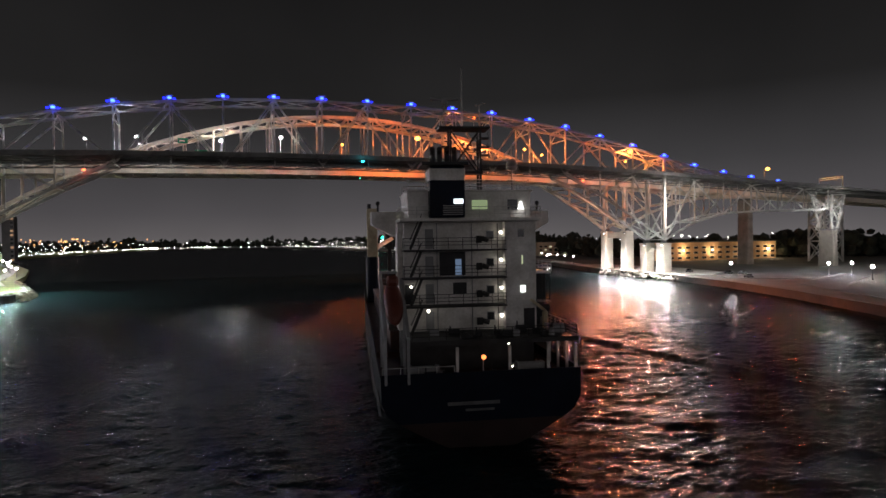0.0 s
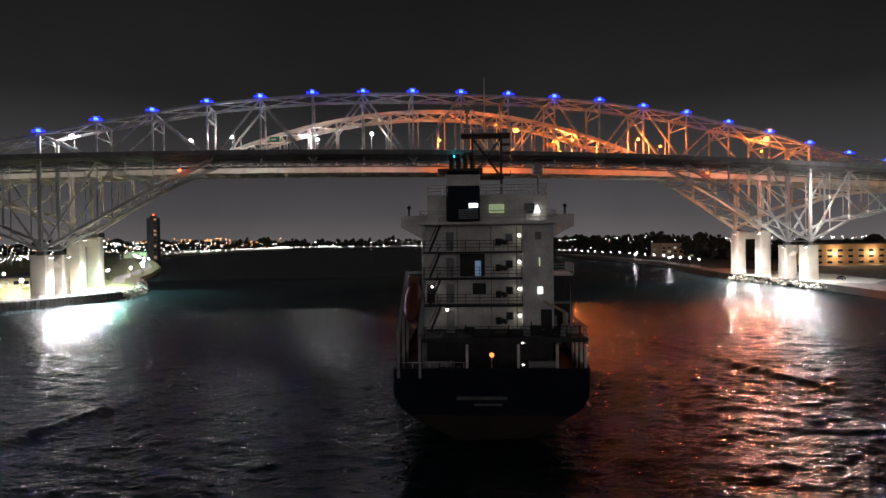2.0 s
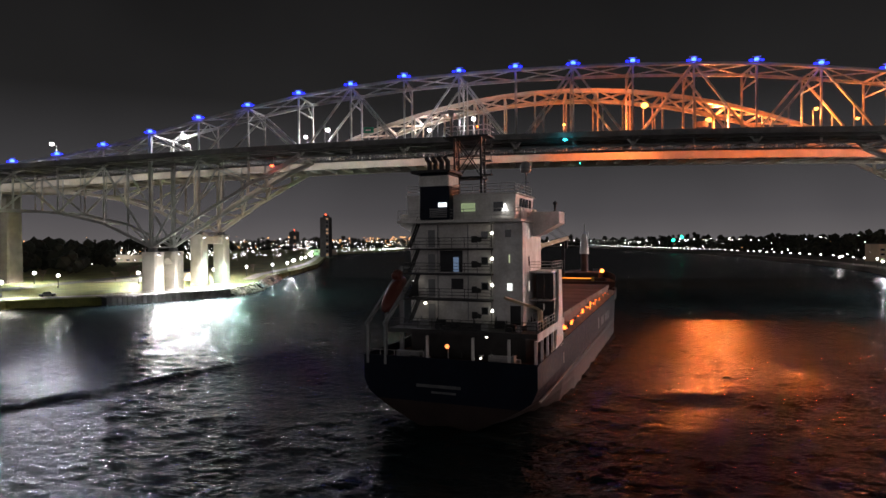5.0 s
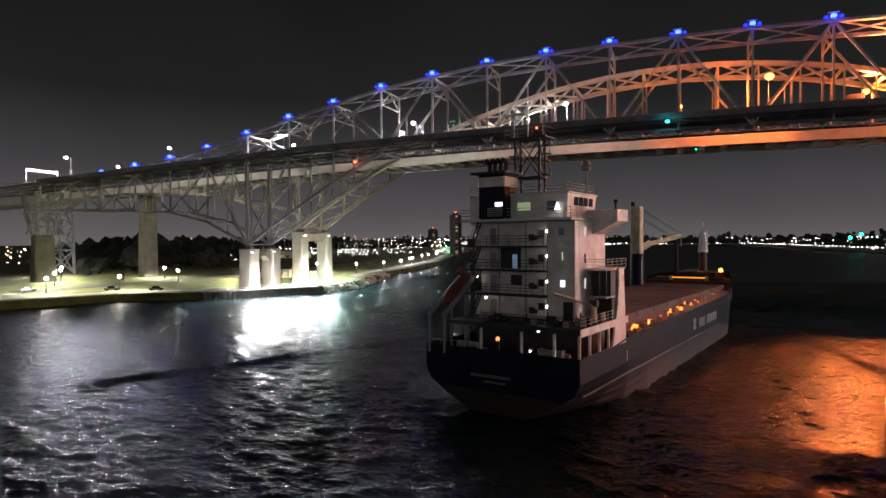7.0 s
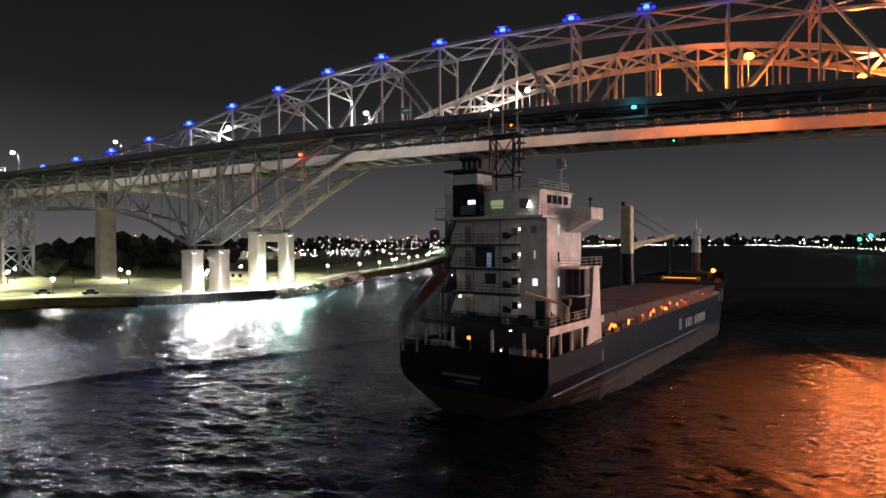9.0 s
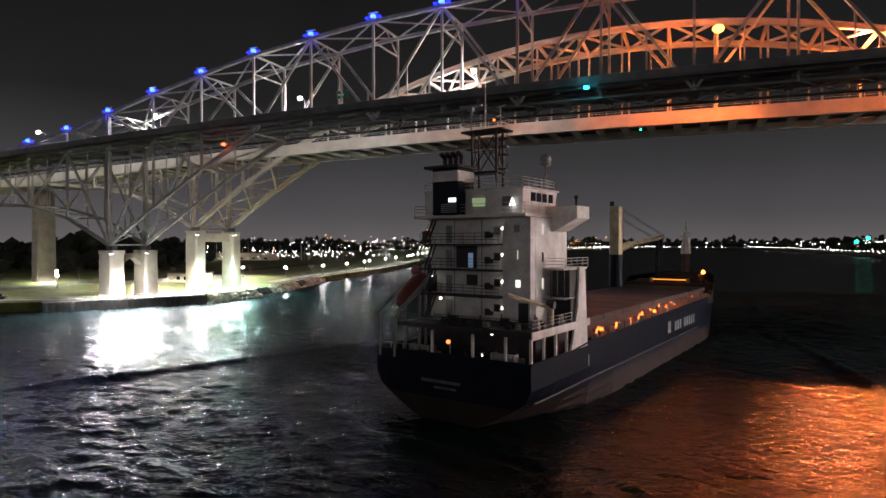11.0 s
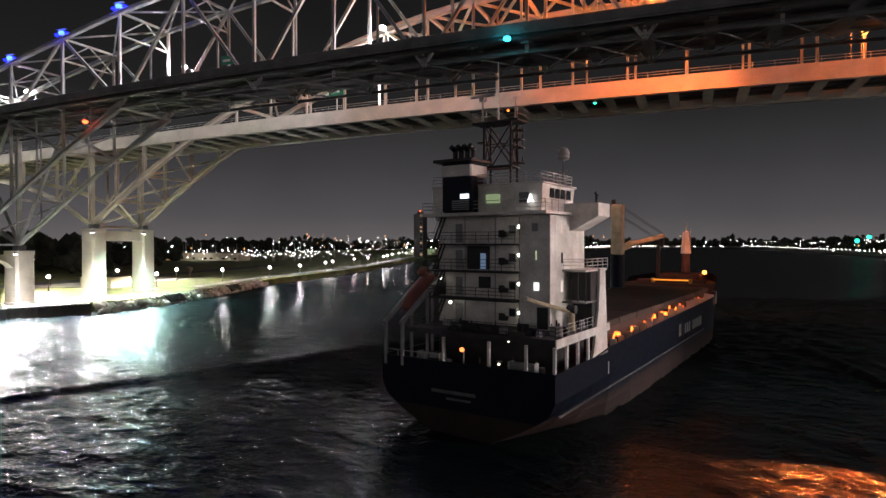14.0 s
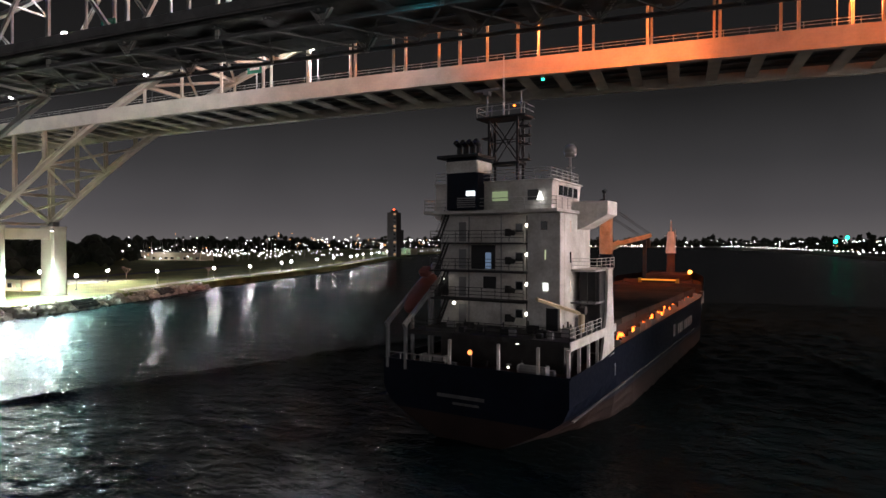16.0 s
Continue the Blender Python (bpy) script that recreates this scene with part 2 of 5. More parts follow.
def section(material):
    """A built-up H section of unit size, shared by all members of one paint."""
    if material.name not in SECTIONS:
        bm = bmesh.new()
        box(bm, (-0.5, -0.5, 0), (-0.36, 0.5, 1))
        box(bm, (0.36, -0.5, 0), (0.5, 0.5, 1))
        box(bm, (-0.36, -0.10, 0.002), (0.36, 0.10, 0.998))
        me = bpy.data.meshes.new("member")
        bm.to_mesh(me)
        bm.free()
        me.materials.append(material)
        SECTIONS[material.name] = me
    return SECTIONS[material.name]


def member(name, a, b, w, h, material, parent):
    ob = new(name, section(material))
    ob.parent = parent
    ob.matrix_local = frame_to(a, b) @ Matrix.Diagonal((w, h, (Vector(b) - Vector(a)).length, 1))
    return ob


# ---- water and land ----
def slab(name, outline, top, bottom, material, label, category):
    bm = bmesh.new()
    up = [bm.verts.new((x, y, top)) for x, y in outline]
    dn = [bm.verts.new((x, y, bottom)) for x, y in outline]
    bm.faces.new(up)
    for i in range(len(up)):
        j = (i + 1) % len(up)
        bm.faces.new((up[i], dn[i], dn[j], up[j]))
    bmesh.ops.recalc_face_normals(bm, faces=bm.faces[:])
    return tagged(finish(name, bm, material), label, category, kind="structure")


def swell():
    """The wind waves of the whole reach: wave numbers, heights and phases, crests mostly across the stream."""
    r = np.random.RandomState(5)
    rows = []
    for k in range(64):
        wave = 1.25 * (9.0 / 1.25) ** (k / 63)
        turn = radians(78) + r.randn() * 0.6
        rows.append((wave, np.cos(turn) * 2 * np.pi / wave, np.sin(turn) * 2 * np.pi / wave, r.rand() * 6.28, 1 + r.rand()))
    return rows


WAVES = swell()


def chop(x0, x1, y0, y1, cell, height, rim=0.0):
    """A grid of those waves that its cells can carry, the shortest fading out towards its rim: places and quads."""
    nx, ny = int((x1 - x0) / cell) + 1, int((y1 - y0) / cell) + 1
    gx, gy = np.meshgrid(np.linspace(x0, x1, nx), np.linspace(y0, y1, ny))
    warp = 0.9 * np.sin(gx * 0.021 + 2.1 * np.sin(gy * 0.013)) + 0.9 * np.sin(gy * 0.023 + 1.7 * np.sin(gx * 0.017))
    inset = np.minimum(np.minimum(gx - x0, x1 - gx), np.minimum(gy - y0, y1 - gy))
    fade = np.clip(inset / rim, 0, 1) if rim else 1.0
    long, short = np.zeros_like(gx), np.zeros_like(gx)
    for wave, kx, ky, phase, bend in WAVES:
        if wave < 3.2 * cell:
            continue
        z = height * wave ** 0.9 * np.sin(kx * gx + ky * gy + warp * bend + phase)
        if wave < 4.2:
            short += z
        else:
            long += z
    gust = 0.8 + 0.35 * np.sin(gx * 0.03 + 1.3 * np.sin(gy * 0.017)) * np.sin(gy * 0.022 + 0.8)
    z = (0.5 * long + 1.15 * short * fade) * gust
    idx = np.arange(nx * ny).reshape(ny, nx)
    quads = np.stack([idx[:-1, :-1], idx[:-1, 1:], idx[1:, 1:], idx[1:, :-1]], -1).reshape(-1, 4)
    return np.stack([gx, gy, z], -1).reshape(-1, 3), quads


def river():
    """Choppy near water as real relief, coarser further off, then a flat sheet towards the horizon."""
    patches = [chop(-95, 70, -190, -15, 0.34, 0.0058, 6.0), chop(-190, -94, -226, 131, 0.6, 0.0058), chop(69, 150, -226, 131, 0.6, 0.0058),
               chop(-95, 70, -17.5, 131, 0.6, 0.0058), chop(-95, 70, -226, -188, 1.4, 0.0058), chop(-345, 240, 128, 1500, 2.6, 0.0075, 8.0)]
    far = np.array([(-4600, -4600), (4600, -4600), (4600, 4600), (-4600, 4600), (-345, -226), (240, -226), (240, 1500), (-345, 1500), (-190, -226), (150, -226), (150, 130), (-190, 130), (-345, 130), (240, 130)], float)
    rim = np.array([(0, 1, 5, 4), (1, 2, 6, 5), (2, 3, 7, 6), (3, 0, 4, 7), (4, 8, 11, 12), (9, 5, 13, 10)])
    patches.append((np.c_[far, np.zeros(len(far))], rim))
    co, quads, first = [], [], 0
    for places, q in patches:
        co.append(places)
        quads.append(q + first)
        first += len(places)
    co, quads = np.concatenate(co), np.concatenate(quads)
    me = bpy.data.meshes.new("water")
    me.vertices.add(len(co))
    me.vertices.foreach_set("co", co.ravel())
    me.loops.add(quads.size)
    me.loops.foreach_set("vertex_index", quads.ravel())
    me.polygons.add(len(quads))
    me.polygons.foreach_set("loop_start", np.arange(len(quads)) * 4)
    me.polygons.foreach_set("use_smooth", np.ones(len(quads), bool))
    me.update()
    me.materials.append(M_WATER)
    return tagged(new("water", me), "dark rippled river water reflecting the lights", "water", kind="structure")


river()

LEFT_SHORE = [(-230, -420), (-190, -150), (-172, -60), (-160, -27), (-136, -12), (-124, 12), (-117, 38), (-127, 70), (-142, 118), (-152, 172), (-175, 270), (-209, 376), (-328, 734), (-320, 1300), (-260, 2100)]
RIGHT_SHORE = [(40, -420), (60, -200), (86, -127), (104, -88), (116, -55), (127, -12), (131, 45), (150, 110), (178, 200), (200, 320), (216, 560), (214, 900), (196, 1400), (150, 2100)]
left_bank = slab("ground_left_bank", LEFT_SHORE + [(-260, 4500), (-4400, 4500), (-4400, -420)], 2.4, -3, M_GRASS, "grassy river bank under the bridge ends", "ground")
right_bank = slab("ground_right_bank", RIGHT_SHORE[::-1] + [(4400, -420), (4400, 4500), (150, 4500)][::1], 2.4, -3, M_SOIL, "dark river bank with parking and promenade", "ground")
far_bank = slab("ground_far_bank", [(-262, 2300), (152, 2150), (152, 4500), (-262, 4500)], 2.3, -3, M_SOIL, "distant dark river bank", "ground")
left_quay = slab("pavement_left", [(-176, -62), (-164, -24), (-139, -8), (-126, 13), (-128, 15), (-142, -5), (-168, -20), (-181, -60)], 2.5, 2.3, M_PATH, "pale paved path along the bank", "pavement")
left_lot = slab("pavement_left_lot", [(-172, 58), (-178, 118), (-198, 112), (-196, 50)], 2.5, 2.3, M_PATH, "pale lit parking area behind the lawn", "pavement")
left_walk = slab("pavement_left_promenade", [(-134, 74), (-149, 120), (-159, 173), (-182, 272), (-216, 378), (-334, 735), (-340, 735), (-222, 380), (-188, 274), (-165, 175), (-155, 122), (-140, 76)], 2.5, 2.3, M_PATH, "pale riverside promenade", "pavement")
left_road = slab("road_left", [(-215, -140), (-190, -30), (-196, 40), (-205, 120), (-240, 260), (-250, 260), (-216, 120), (-207, 40), (-201, -30), (-227, -140)], 2.46, 2.3, M_ASPH, "asphalt road through the park", "road")
right_lot = slab("pavement_right_lot", [(129, -14), (133, 46), (150, 100), (168, 96), (170, 30), (160, -6), (140, -20)], 2.5, 2.3, M_PATH, "pale floodlit paving round the bridge piers", "pavement")
right_park = slab("pavement_right_car_park", [(141, -21), (161, -7), (171, 29), (172, 70), (204, 66), (214, 10), (190, -40), (150, -60), (128, -40)], 2.5, 2.3, M_ASPH, "dark asphalt car park behind the shore", "pavement")
right_walk = slab("pavement_right_promenade", [(154, 112), (182, 201), (204, 321), (220, 560), (218, 900), (200, 1400), (206, 1400), (225, 900), (227, 560), (211, 319), (189, 198), (160, 108)], 2.5, 2.3, M_PATH, "pale riverside promenade", "pavement")
right_road = slab("road_right", [(70, -205), (100, -118), (126, -72), (160, -55), (215, -30), (215, -40), (164, -66), (132, -84), (108, -124), (80, -210)], 2.46, 2.3, M_ASPH, "asphalt shore road", "road")

# ---- near bridge: cantilever truss ----
PANEL = 16.6
TOPZ = {0: 68.6, 1: 68.5, 2: 68.0, 3: 67.2, 4: 65.5, 5: 63.5, 6: 60.4, 7: 57.1, 8: 53.2, 9: 49.6, 10: 47.0, 11: 45.1, 12: 43.4, 13: 42.2, 14: 41.2}


def deck_near(x):
    a = abs(x)
    return 48.7 - 2.6 * (a / 133) ** 2 if a < 133 else 46.1 - 0.042 * (a - 133)


def low_near(i):
    """Height of the lower chord at panel i from the middle."""
    i = abs(i)
    if i <= 5:
        return deck_near(i * PANEL) - 3.2
    return {6: 36.6, 7: 27.2, 8: 17.2, 9: 25.0, 10: 28.7, 11: 29.9, 12: 30.4, 13: 30.6, 14: 31.0}[i]


TRUSS_Y = (0.0, 12.2)


def near_bridge():
    br = thing("cantilever_truss_bridge", "grey steel cantilever truss bridge crossing the river at night", "bridge")
    n = 14
    for y in TRUSS_Y:
        for i in range(-n, n):
            x0, x1 = i * PANEL, (i + 1) * PANEL
            member("top_chord", (x0, y, TOPZ[abs(i)]), (x1, y, TOPZ[abs(i + 1)]), 0.75, 0.8, M_STEEL, br)
            if min(abs(i), abs(i + 1)) >= 5:
                member("bottom_chord", (x0, y, low_near(i)), (x1, y, low_near(i + 1)), 0.8, 0.85, M_STEEL, br)
        for i in range(-n, n + 1):
            x, t, b = i * PANEL, TOPZ[abs(i)], low_near(i)
            if abs(i) == 8:
                member("tower_leg", (x, y, b), (x, y, t), 1.0, 1.1, M_STEEL, br)
            else:
                member("vertical", (x, y, b), (x, y, t), 0.45, 0.5, M_STEEL, br)
        for i in range(-n, n):
            a, c = (i, i + 1) if (i % 2 == 0) else (i + 1, i)
            x0, x1 = a * PANEL, c * PANEL
            deep = min(abs(i), abs(i + 1)) >= 5
            if not deep:
                member("diagonal", (x0, y, TOPZ[abs(a)]), (x1, y, low_near(c)), 0.5, 0.55, M_STEEL, br)
                xm = (x0 + x1) / 2
                zm = (TOPZ[abs(a)] + low_near(c)) / 2
                member("sub_strut", (xm, y, deck_near(xm)), (xm, y, zm), 0.28, 0.3, M_STEEL, br)
            else:
                zc = deck_near(x1) - 2.0
                member("diagonal", (x0, y, TOPZ[abs(a)]), (x1, y, zc), 0.5, 0.55, M_STEEL, br)
                member("lower_diagonal", (x1, y, zc), (x0, y, low_near(a)), 0.55, 0.55, M_STEEL, br)
                xm, zl = (x0 + x1) / 2, (low_near(a) + zc) / 2
                member("lower_strut", (xm, y, zl), (xm, y, (low_near(a) + low_near(c)) / 2), 0.26, 0.28, M_STEEL, br)
                member("lower_strut", (xm, y, zl), (xm, y, deck_near(xm) - 2.5), 0.26, 0.28, M_STEEL, br)
    for i in range(-n, n + 1):
        x, t = i * PANEL, TOPZ[abs(i)]
        member("top_strut", (x, TRUSS_Y[0], t), (x, TRUSS_Y[1], t), 0.4, 0.45, M_STEEL, br)
        if abs(i) <= 8:
            member("portal_strut", (x, TRUSS_Y[0], max(t - 4.5, deck_near(x) + 5)), (x, TRUSS_Y[1], max(t - 4.5, deck_near(x) + 5)), 0.3, 0.35, M_STEEL, br)
            member("sway_brace", (x, TRUSS_Y[0], max(t - 4.5, deck_near(x) + 5)), (x, 6.1, t), 0.22, 0.22, M_STEEL, br)
            member("sway_brace", (x, TRUSS_Y[1], max(t - 4.5, deck_near(x) + 5)), (x, 6.1, t), 0.22, 0.22, M_STEEL, br)
        if abs(i) >= 5:
            member("bottom_strut", (x, TRUSS_Y[0], low_near(i)), (x, TRUSS_Y[1], low_near(i)), 0.45, 0.5, M_STEEL, br)
    for i in range(-n, n):
        x0, x1, s = i * PANEL, (i + 1) * PANEL, i % 2
        member("top_lateral", (x0, TRUSS_Y[s], TOPZ[abs(i)]), (x1, TRUSS_Y[1 - s], TOPZ[abs(i + 1)]), 0.26, 0.26, M_STEEL, br)
        member("top_lateral", (x0, TRUSS_Y[1 - s], TOPZ[abs(i)]), (x1, TRUSS_Y[s], TOPZ[abs(i + 1)]), 0.26, 0.26, M_STEEL, br)
        if min(abs(i), abs(i + 1)) >= 5:
            member("bottom_lateral", (x0, TRUSS_Y[s], low_near(i)), (x1, TRUSS_Y[1 - s], low_near(i + 1)), 0.3, 0.3, M_STEEL, br)
        for k in range(4):
            xa, xb = x0 + PANEL * k / 4, x0 + PANEL * (k + 1) / 4
            za, zb = deck_near(xa), deck_near(xb)
            if k % 2 == 0:
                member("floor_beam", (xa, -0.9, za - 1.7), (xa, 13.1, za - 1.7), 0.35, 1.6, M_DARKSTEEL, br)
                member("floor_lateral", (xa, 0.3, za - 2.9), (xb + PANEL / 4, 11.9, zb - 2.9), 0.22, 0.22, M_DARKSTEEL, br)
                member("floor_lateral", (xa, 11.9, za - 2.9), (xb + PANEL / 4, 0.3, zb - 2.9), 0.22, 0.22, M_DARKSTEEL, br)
        bmr = bmesh.new()
        z0, z1 = deck_near(x0), deck_near(x1)
        for ya, yb, dz, th in ((-1.5, 13.7, -0.2, 0.5), (-1.65, -1.45, 0.9, 1.3), (13.65, 13.85, 0.9, 1.3)):
            vs = [bmr.verts.new(v) for v in ((x0, ya, z0 + dz), (x1, ya, z1 + dz), (x1, yb, z1 + dz), (x0, yb, z0 + dz), (x0, ya, z0 + dz - th), (x1, ya, z1 + dz - th), (x1, yb, z1 + dz - th), (x0, yb, z0 + dz - th))]
            for q in ((0, 1, 2, 3), (7, 6, 5, 4), (0, 4, 5, 1), (1, 5, 6, 2), (2, 6, 7, 3), (3, 7, 4, 0)):
                bmr.faces.new([vs[j] for j in q])
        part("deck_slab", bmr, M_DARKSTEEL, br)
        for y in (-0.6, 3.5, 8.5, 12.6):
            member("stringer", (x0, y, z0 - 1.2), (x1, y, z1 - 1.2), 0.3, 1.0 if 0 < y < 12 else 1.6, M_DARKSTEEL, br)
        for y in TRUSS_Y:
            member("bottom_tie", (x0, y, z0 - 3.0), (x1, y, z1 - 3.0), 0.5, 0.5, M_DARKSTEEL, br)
    return br


the_near_bridge = near_bridge()


def approach_span(side):
    """Girder spans that carry the near roadway on over the bank."""
    for k in range(6):
        x0, x1 = side * (232.4 + k * 30), side * (232.4 + (k + 1) * 30)
        z0, z1 = deck_near(x0), deck_near(x1)
        for y in (0, 6.1, 12.2):
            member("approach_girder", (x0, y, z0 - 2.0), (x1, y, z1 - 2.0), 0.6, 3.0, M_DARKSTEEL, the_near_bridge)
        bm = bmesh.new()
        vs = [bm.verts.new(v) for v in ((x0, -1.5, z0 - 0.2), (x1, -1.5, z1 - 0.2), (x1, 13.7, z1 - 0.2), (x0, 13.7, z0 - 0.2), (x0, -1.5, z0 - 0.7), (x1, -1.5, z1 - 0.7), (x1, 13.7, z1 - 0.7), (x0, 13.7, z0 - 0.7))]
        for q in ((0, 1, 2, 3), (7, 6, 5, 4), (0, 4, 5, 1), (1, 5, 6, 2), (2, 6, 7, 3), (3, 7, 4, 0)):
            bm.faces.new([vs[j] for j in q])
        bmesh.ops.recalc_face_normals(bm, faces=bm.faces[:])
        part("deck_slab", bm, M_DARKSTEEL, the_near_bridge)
        for y in (-1.6, 13.8):
            member("parapet", (x0, y, z0 + 0.3), (x1, y, z1 + 0.3), 0.2, 1.2, M_STEEL, the_near_bridge)


approach_span(-1)
approach_span(1)


def pier_shaft(parent, x, y, w, d, z0, z1, taper=0.96, material=None):
    bm = bmesh.new()
    q = [(-w / 2, -d / 2), (w / 2, -d / 2), (w / 2, d / 2), (-w / 2, d / 2)]
    c = 0.5
    ring = []
    for (ax, ay) in q:
        sx, sy = (1 if ax > 0 else -1), (1 if ay > 0 else -1)
        ring += [(ax - sx * c, ay), (ax, ay - sy * c)] if sx * sy < 0 else [(ax, ay - sy * c), (ax - sx * c, ay)]
    rows = []
    for z, k in ((z0, 1.06), (z0 + 0.8, 1.06), (z0 + 0.9, 1.0), (z1 - 1.0, taper), (z1 - 0.95, taper * 1.06), (z1, taper * 1.06)):
        rows.append([bm.verts.new((x + px * k, y + py * k, z)) for px, py in ring])
    for a, b in zip(rows, rows[1:]):
        for i in range(8):
            bm.faces.new((a[i], a[(i + 1) % 8], b[(i + 1) % 8], b[i]))
    bm.faces.new(rows[-1])
    bmesh.ops.recalc_face_normals(bm, faces=bm.faces[:])
    return part("shaft", bm, material or M_CONC, parent)


def bridge_pier(x, ys, w, d, z1, arch):
    p = thing("bridge_pier", "floodlit pale concrete bridge pier with two shafts", "pier", "bridge piers")
    for y in ys:
        pier_shaft(p, x, y, w, d, 2.2, z1)
    if arch:
        bm = bmesh.new()
        steps = 9
        ya, yb = ys[0] + d * 0.36, ys[1] - d * 0.36
        pts = [(ya + (yb - ya) * k / steps, z1 - 4.8 + 2.6 * math.sin(math.pi * k / steps)) for k in range(steps + 1)]
        for (y0, h0), (y1, h1) in zip(pts, pts[1:]):
            vs = [bm.verts.new(v) for v in ((x - 1.4, y0, h0), (x + 1.4, y0, h0), (x + 1.4, y1, h1), (x - 1.4, y1, h1), (x - 1.4, y0, z1 - 0.9), (x + 1.4, y0, z1 - 0.9), (x + 1.4, y1, z1 - 0.9), (x - 1.4, y1, z1 - 0.9))]
            for q in ((3, 2, 1, 0), (4, 5, 6, 7), (0, 1, 5, 4), (2, 3, 7, 6)):
                bm.faces.new([vs[j] for j in q])
        bmesh.ops.remove_doubles(bm, verts=bm.verts[:], dist=0.001)
        part("cross_wall", bm, M_CONC, p)
    else:
        part("cross_beam", boxed((x - 1.3, ys[0] + d * 0.38, z1 - 3.6), (x + 1.3, ys[1] - d * 0.38, z1 - 0.6), 0.1), M_CONC, p)
    for y in ys:
        part("bearing", boxed((x - 1.1, y - 1.0, z1 - 0.05), (x + 1.1, y + 1.0, z1 + 1.3), 0.1), M_DARKSTEEL, p)
    return p


bridge_pier(-133, (1.0, 12.4), 5.2, 4.8, 15.7, True)
bridge_pier(133, (1.0, 12.4), 5.2, 4.8, 15.7, True)
bridge_pier(-137.5, (36.4, 53.4), 5.2, 4.6, 21.8, False)
bridge_pier(140, (36.4, 53.4), 5.2, 4.6, 21.8, False)


def side_pier(x, y, w, d, top):
    p = thing("bridge_pier", "tall tapered plain concrete approach pier", "pier", "bridge piers")
    # lack of light on these piers is put into the concrete's colour
    pier_shaft(p, x, y, w, d, 2.2, top, 0.9, M_CONCD)
    part("bearing", boxed((x - 1.1, y - d * 0.4, top - 0.05), (x + 1.1, y + d * 0.4, top + 0.9), 0.1), M_DARKSTEEL, p)
    return p


for s in (-1, 1):
    side_pier(s * 228, 47, 4.4, 8.0, 38.5)
    p = side_pier(s * 240, 6.1, 3.6, 9.0, 20.5)
    p["label"] = "concrete pier coloured dark as unlit, carrying a steel lattice bent"
    for y in (0.6, 11.6):
        for dx in (-4.5, 4.5):
            member("bent_leg", (s * 240 + dx * 0.35, y * 0.6 + 2.4, 21.3), (s * 240 + dx, y, 38.5), 0.9, 0.9, M_STEEL, p)
        for z0, z1, w0, w1 in ((21.5, 30, 1.7, 3.1), (30, 38.3, 3.1, 4.4)):
            member("bent_brace", (s * 240 - w0, y, z0), (s * 240 + w1, y, z1), 0.55, 0.55, M_STEEL, p)
            member("bent_brace", (s * 240 + w0, y, z0), (s * 240 - w1, y, z1), 0.55, 0.55, M_STEEL, p)
            member("bent_girt", (s * 240 - w1, y, z1), (s * 240 + w1, y, z1), 0.6, 0.6, M_STEEL, p)
    for dx in (-3, 3):
        member("bent_brace", (s * 240 + dx, 0.6, 30), (s * 240 + dx, 11.6, 38), 0.5, 0.5, M_STEEL, p)
        member("bent_brace", (s * 240 + dx, 11.6, 30), (s * 240 + dx, 0.6, 38), 0.5, 0.5, M_STEEL, p)


def steel_tower(x):
    p = thing("steel_bridge_tower", "white floodlit lattice steel tower carrying the arch bridge approach", "tower", "steel bridge towers")
    ya, yb = 38.0, 52.0
    for y in (ya, yb):
        for dx in (-5, 5):
            member("leg", (x + dx, y, 2.2), (x + dx * 0.9, y, 38.5), 1.0, 1.0, M_STEEL, p)
        for k in range(3):
            z0, z1 = 3 + k * 11.6, 3 + (k + 1) * 11.6
            member("brace", (x - 5, y, z0), (x + 5, y, z1), 0.6, 0.6, M_STEEL, p)
            member("brace", (x + 5, y, z0), (x - 5, y, z1), 0.6, 0.6, M_STEEL, p)
            member("girt", (x - 5, y, z1), (x + 5, y, z1), 0.7, 0.7, M_STEEL, p)
    for dx in (-5, 5):
        for k in range(3):
            z0, z1 = 3 + k * 11.6, 3 + (k + 1) * 11.6
            member("brace", (x + dx, ya, z0), (x + dx, yb, z1), 0.6, 0.6, M_STEEL, p)
            member("brace", (x + dx, yb, z0), (x + dx, ya, z1), 0.6, 0.6, M_STEEL, p)
            member("girt", (x + dx, ya, z1), (x + dx, yb, z1), 0.7, 0.7, M_STEEL, p)
    return p


steel_tower(-288)
steel_tower(288)


def sign_gantry(x):
    """Lattice gantry over the roadway at the end of the truss spans."""
    g = thing("sign_gantry", "white steel lattice gantry across the bridge roadway", "gantry", "roadway gantries")
    z = deck_near(x) - 0.2
    for y in (-0.4, 12.6):
        part("post", rod(bmesh.new(), (x, y, z), (x, y, z + 6.2), 0.22, seg=8), M_WHITE, g)
        part("base_plate", boxed((x - 0.4, y - 0.4, z), (x + 0.4, y + 0.4, z + 0.15), 0.02), M_STEEL, g)
    for dz in (5.2, 6.2):
        part("boom", beam(bmesh.new(), (x, -0.4, z + dz), (x, 12.6, z + dz), 0.25, 0.25), M_WHITE, g)
    for k in range(8):
        y0, y1 = -0.4 + 13 * k / 8, -0.4 + 13 * (k + 1) / 8
        part("lacing", rod(bmesh.new(), (x, y0, z + (5.2 if k % 2 else 6.2)), (x, y1, z + (6.2 if k % 2 else 5.2)), 0.09, seg=5), M_WHITE, g)
    return g


sign_gantry(-240)
sign_gantry(242)

# ---- far bridge: tied arch ----
FAR_Y = (36.5, 53.5)


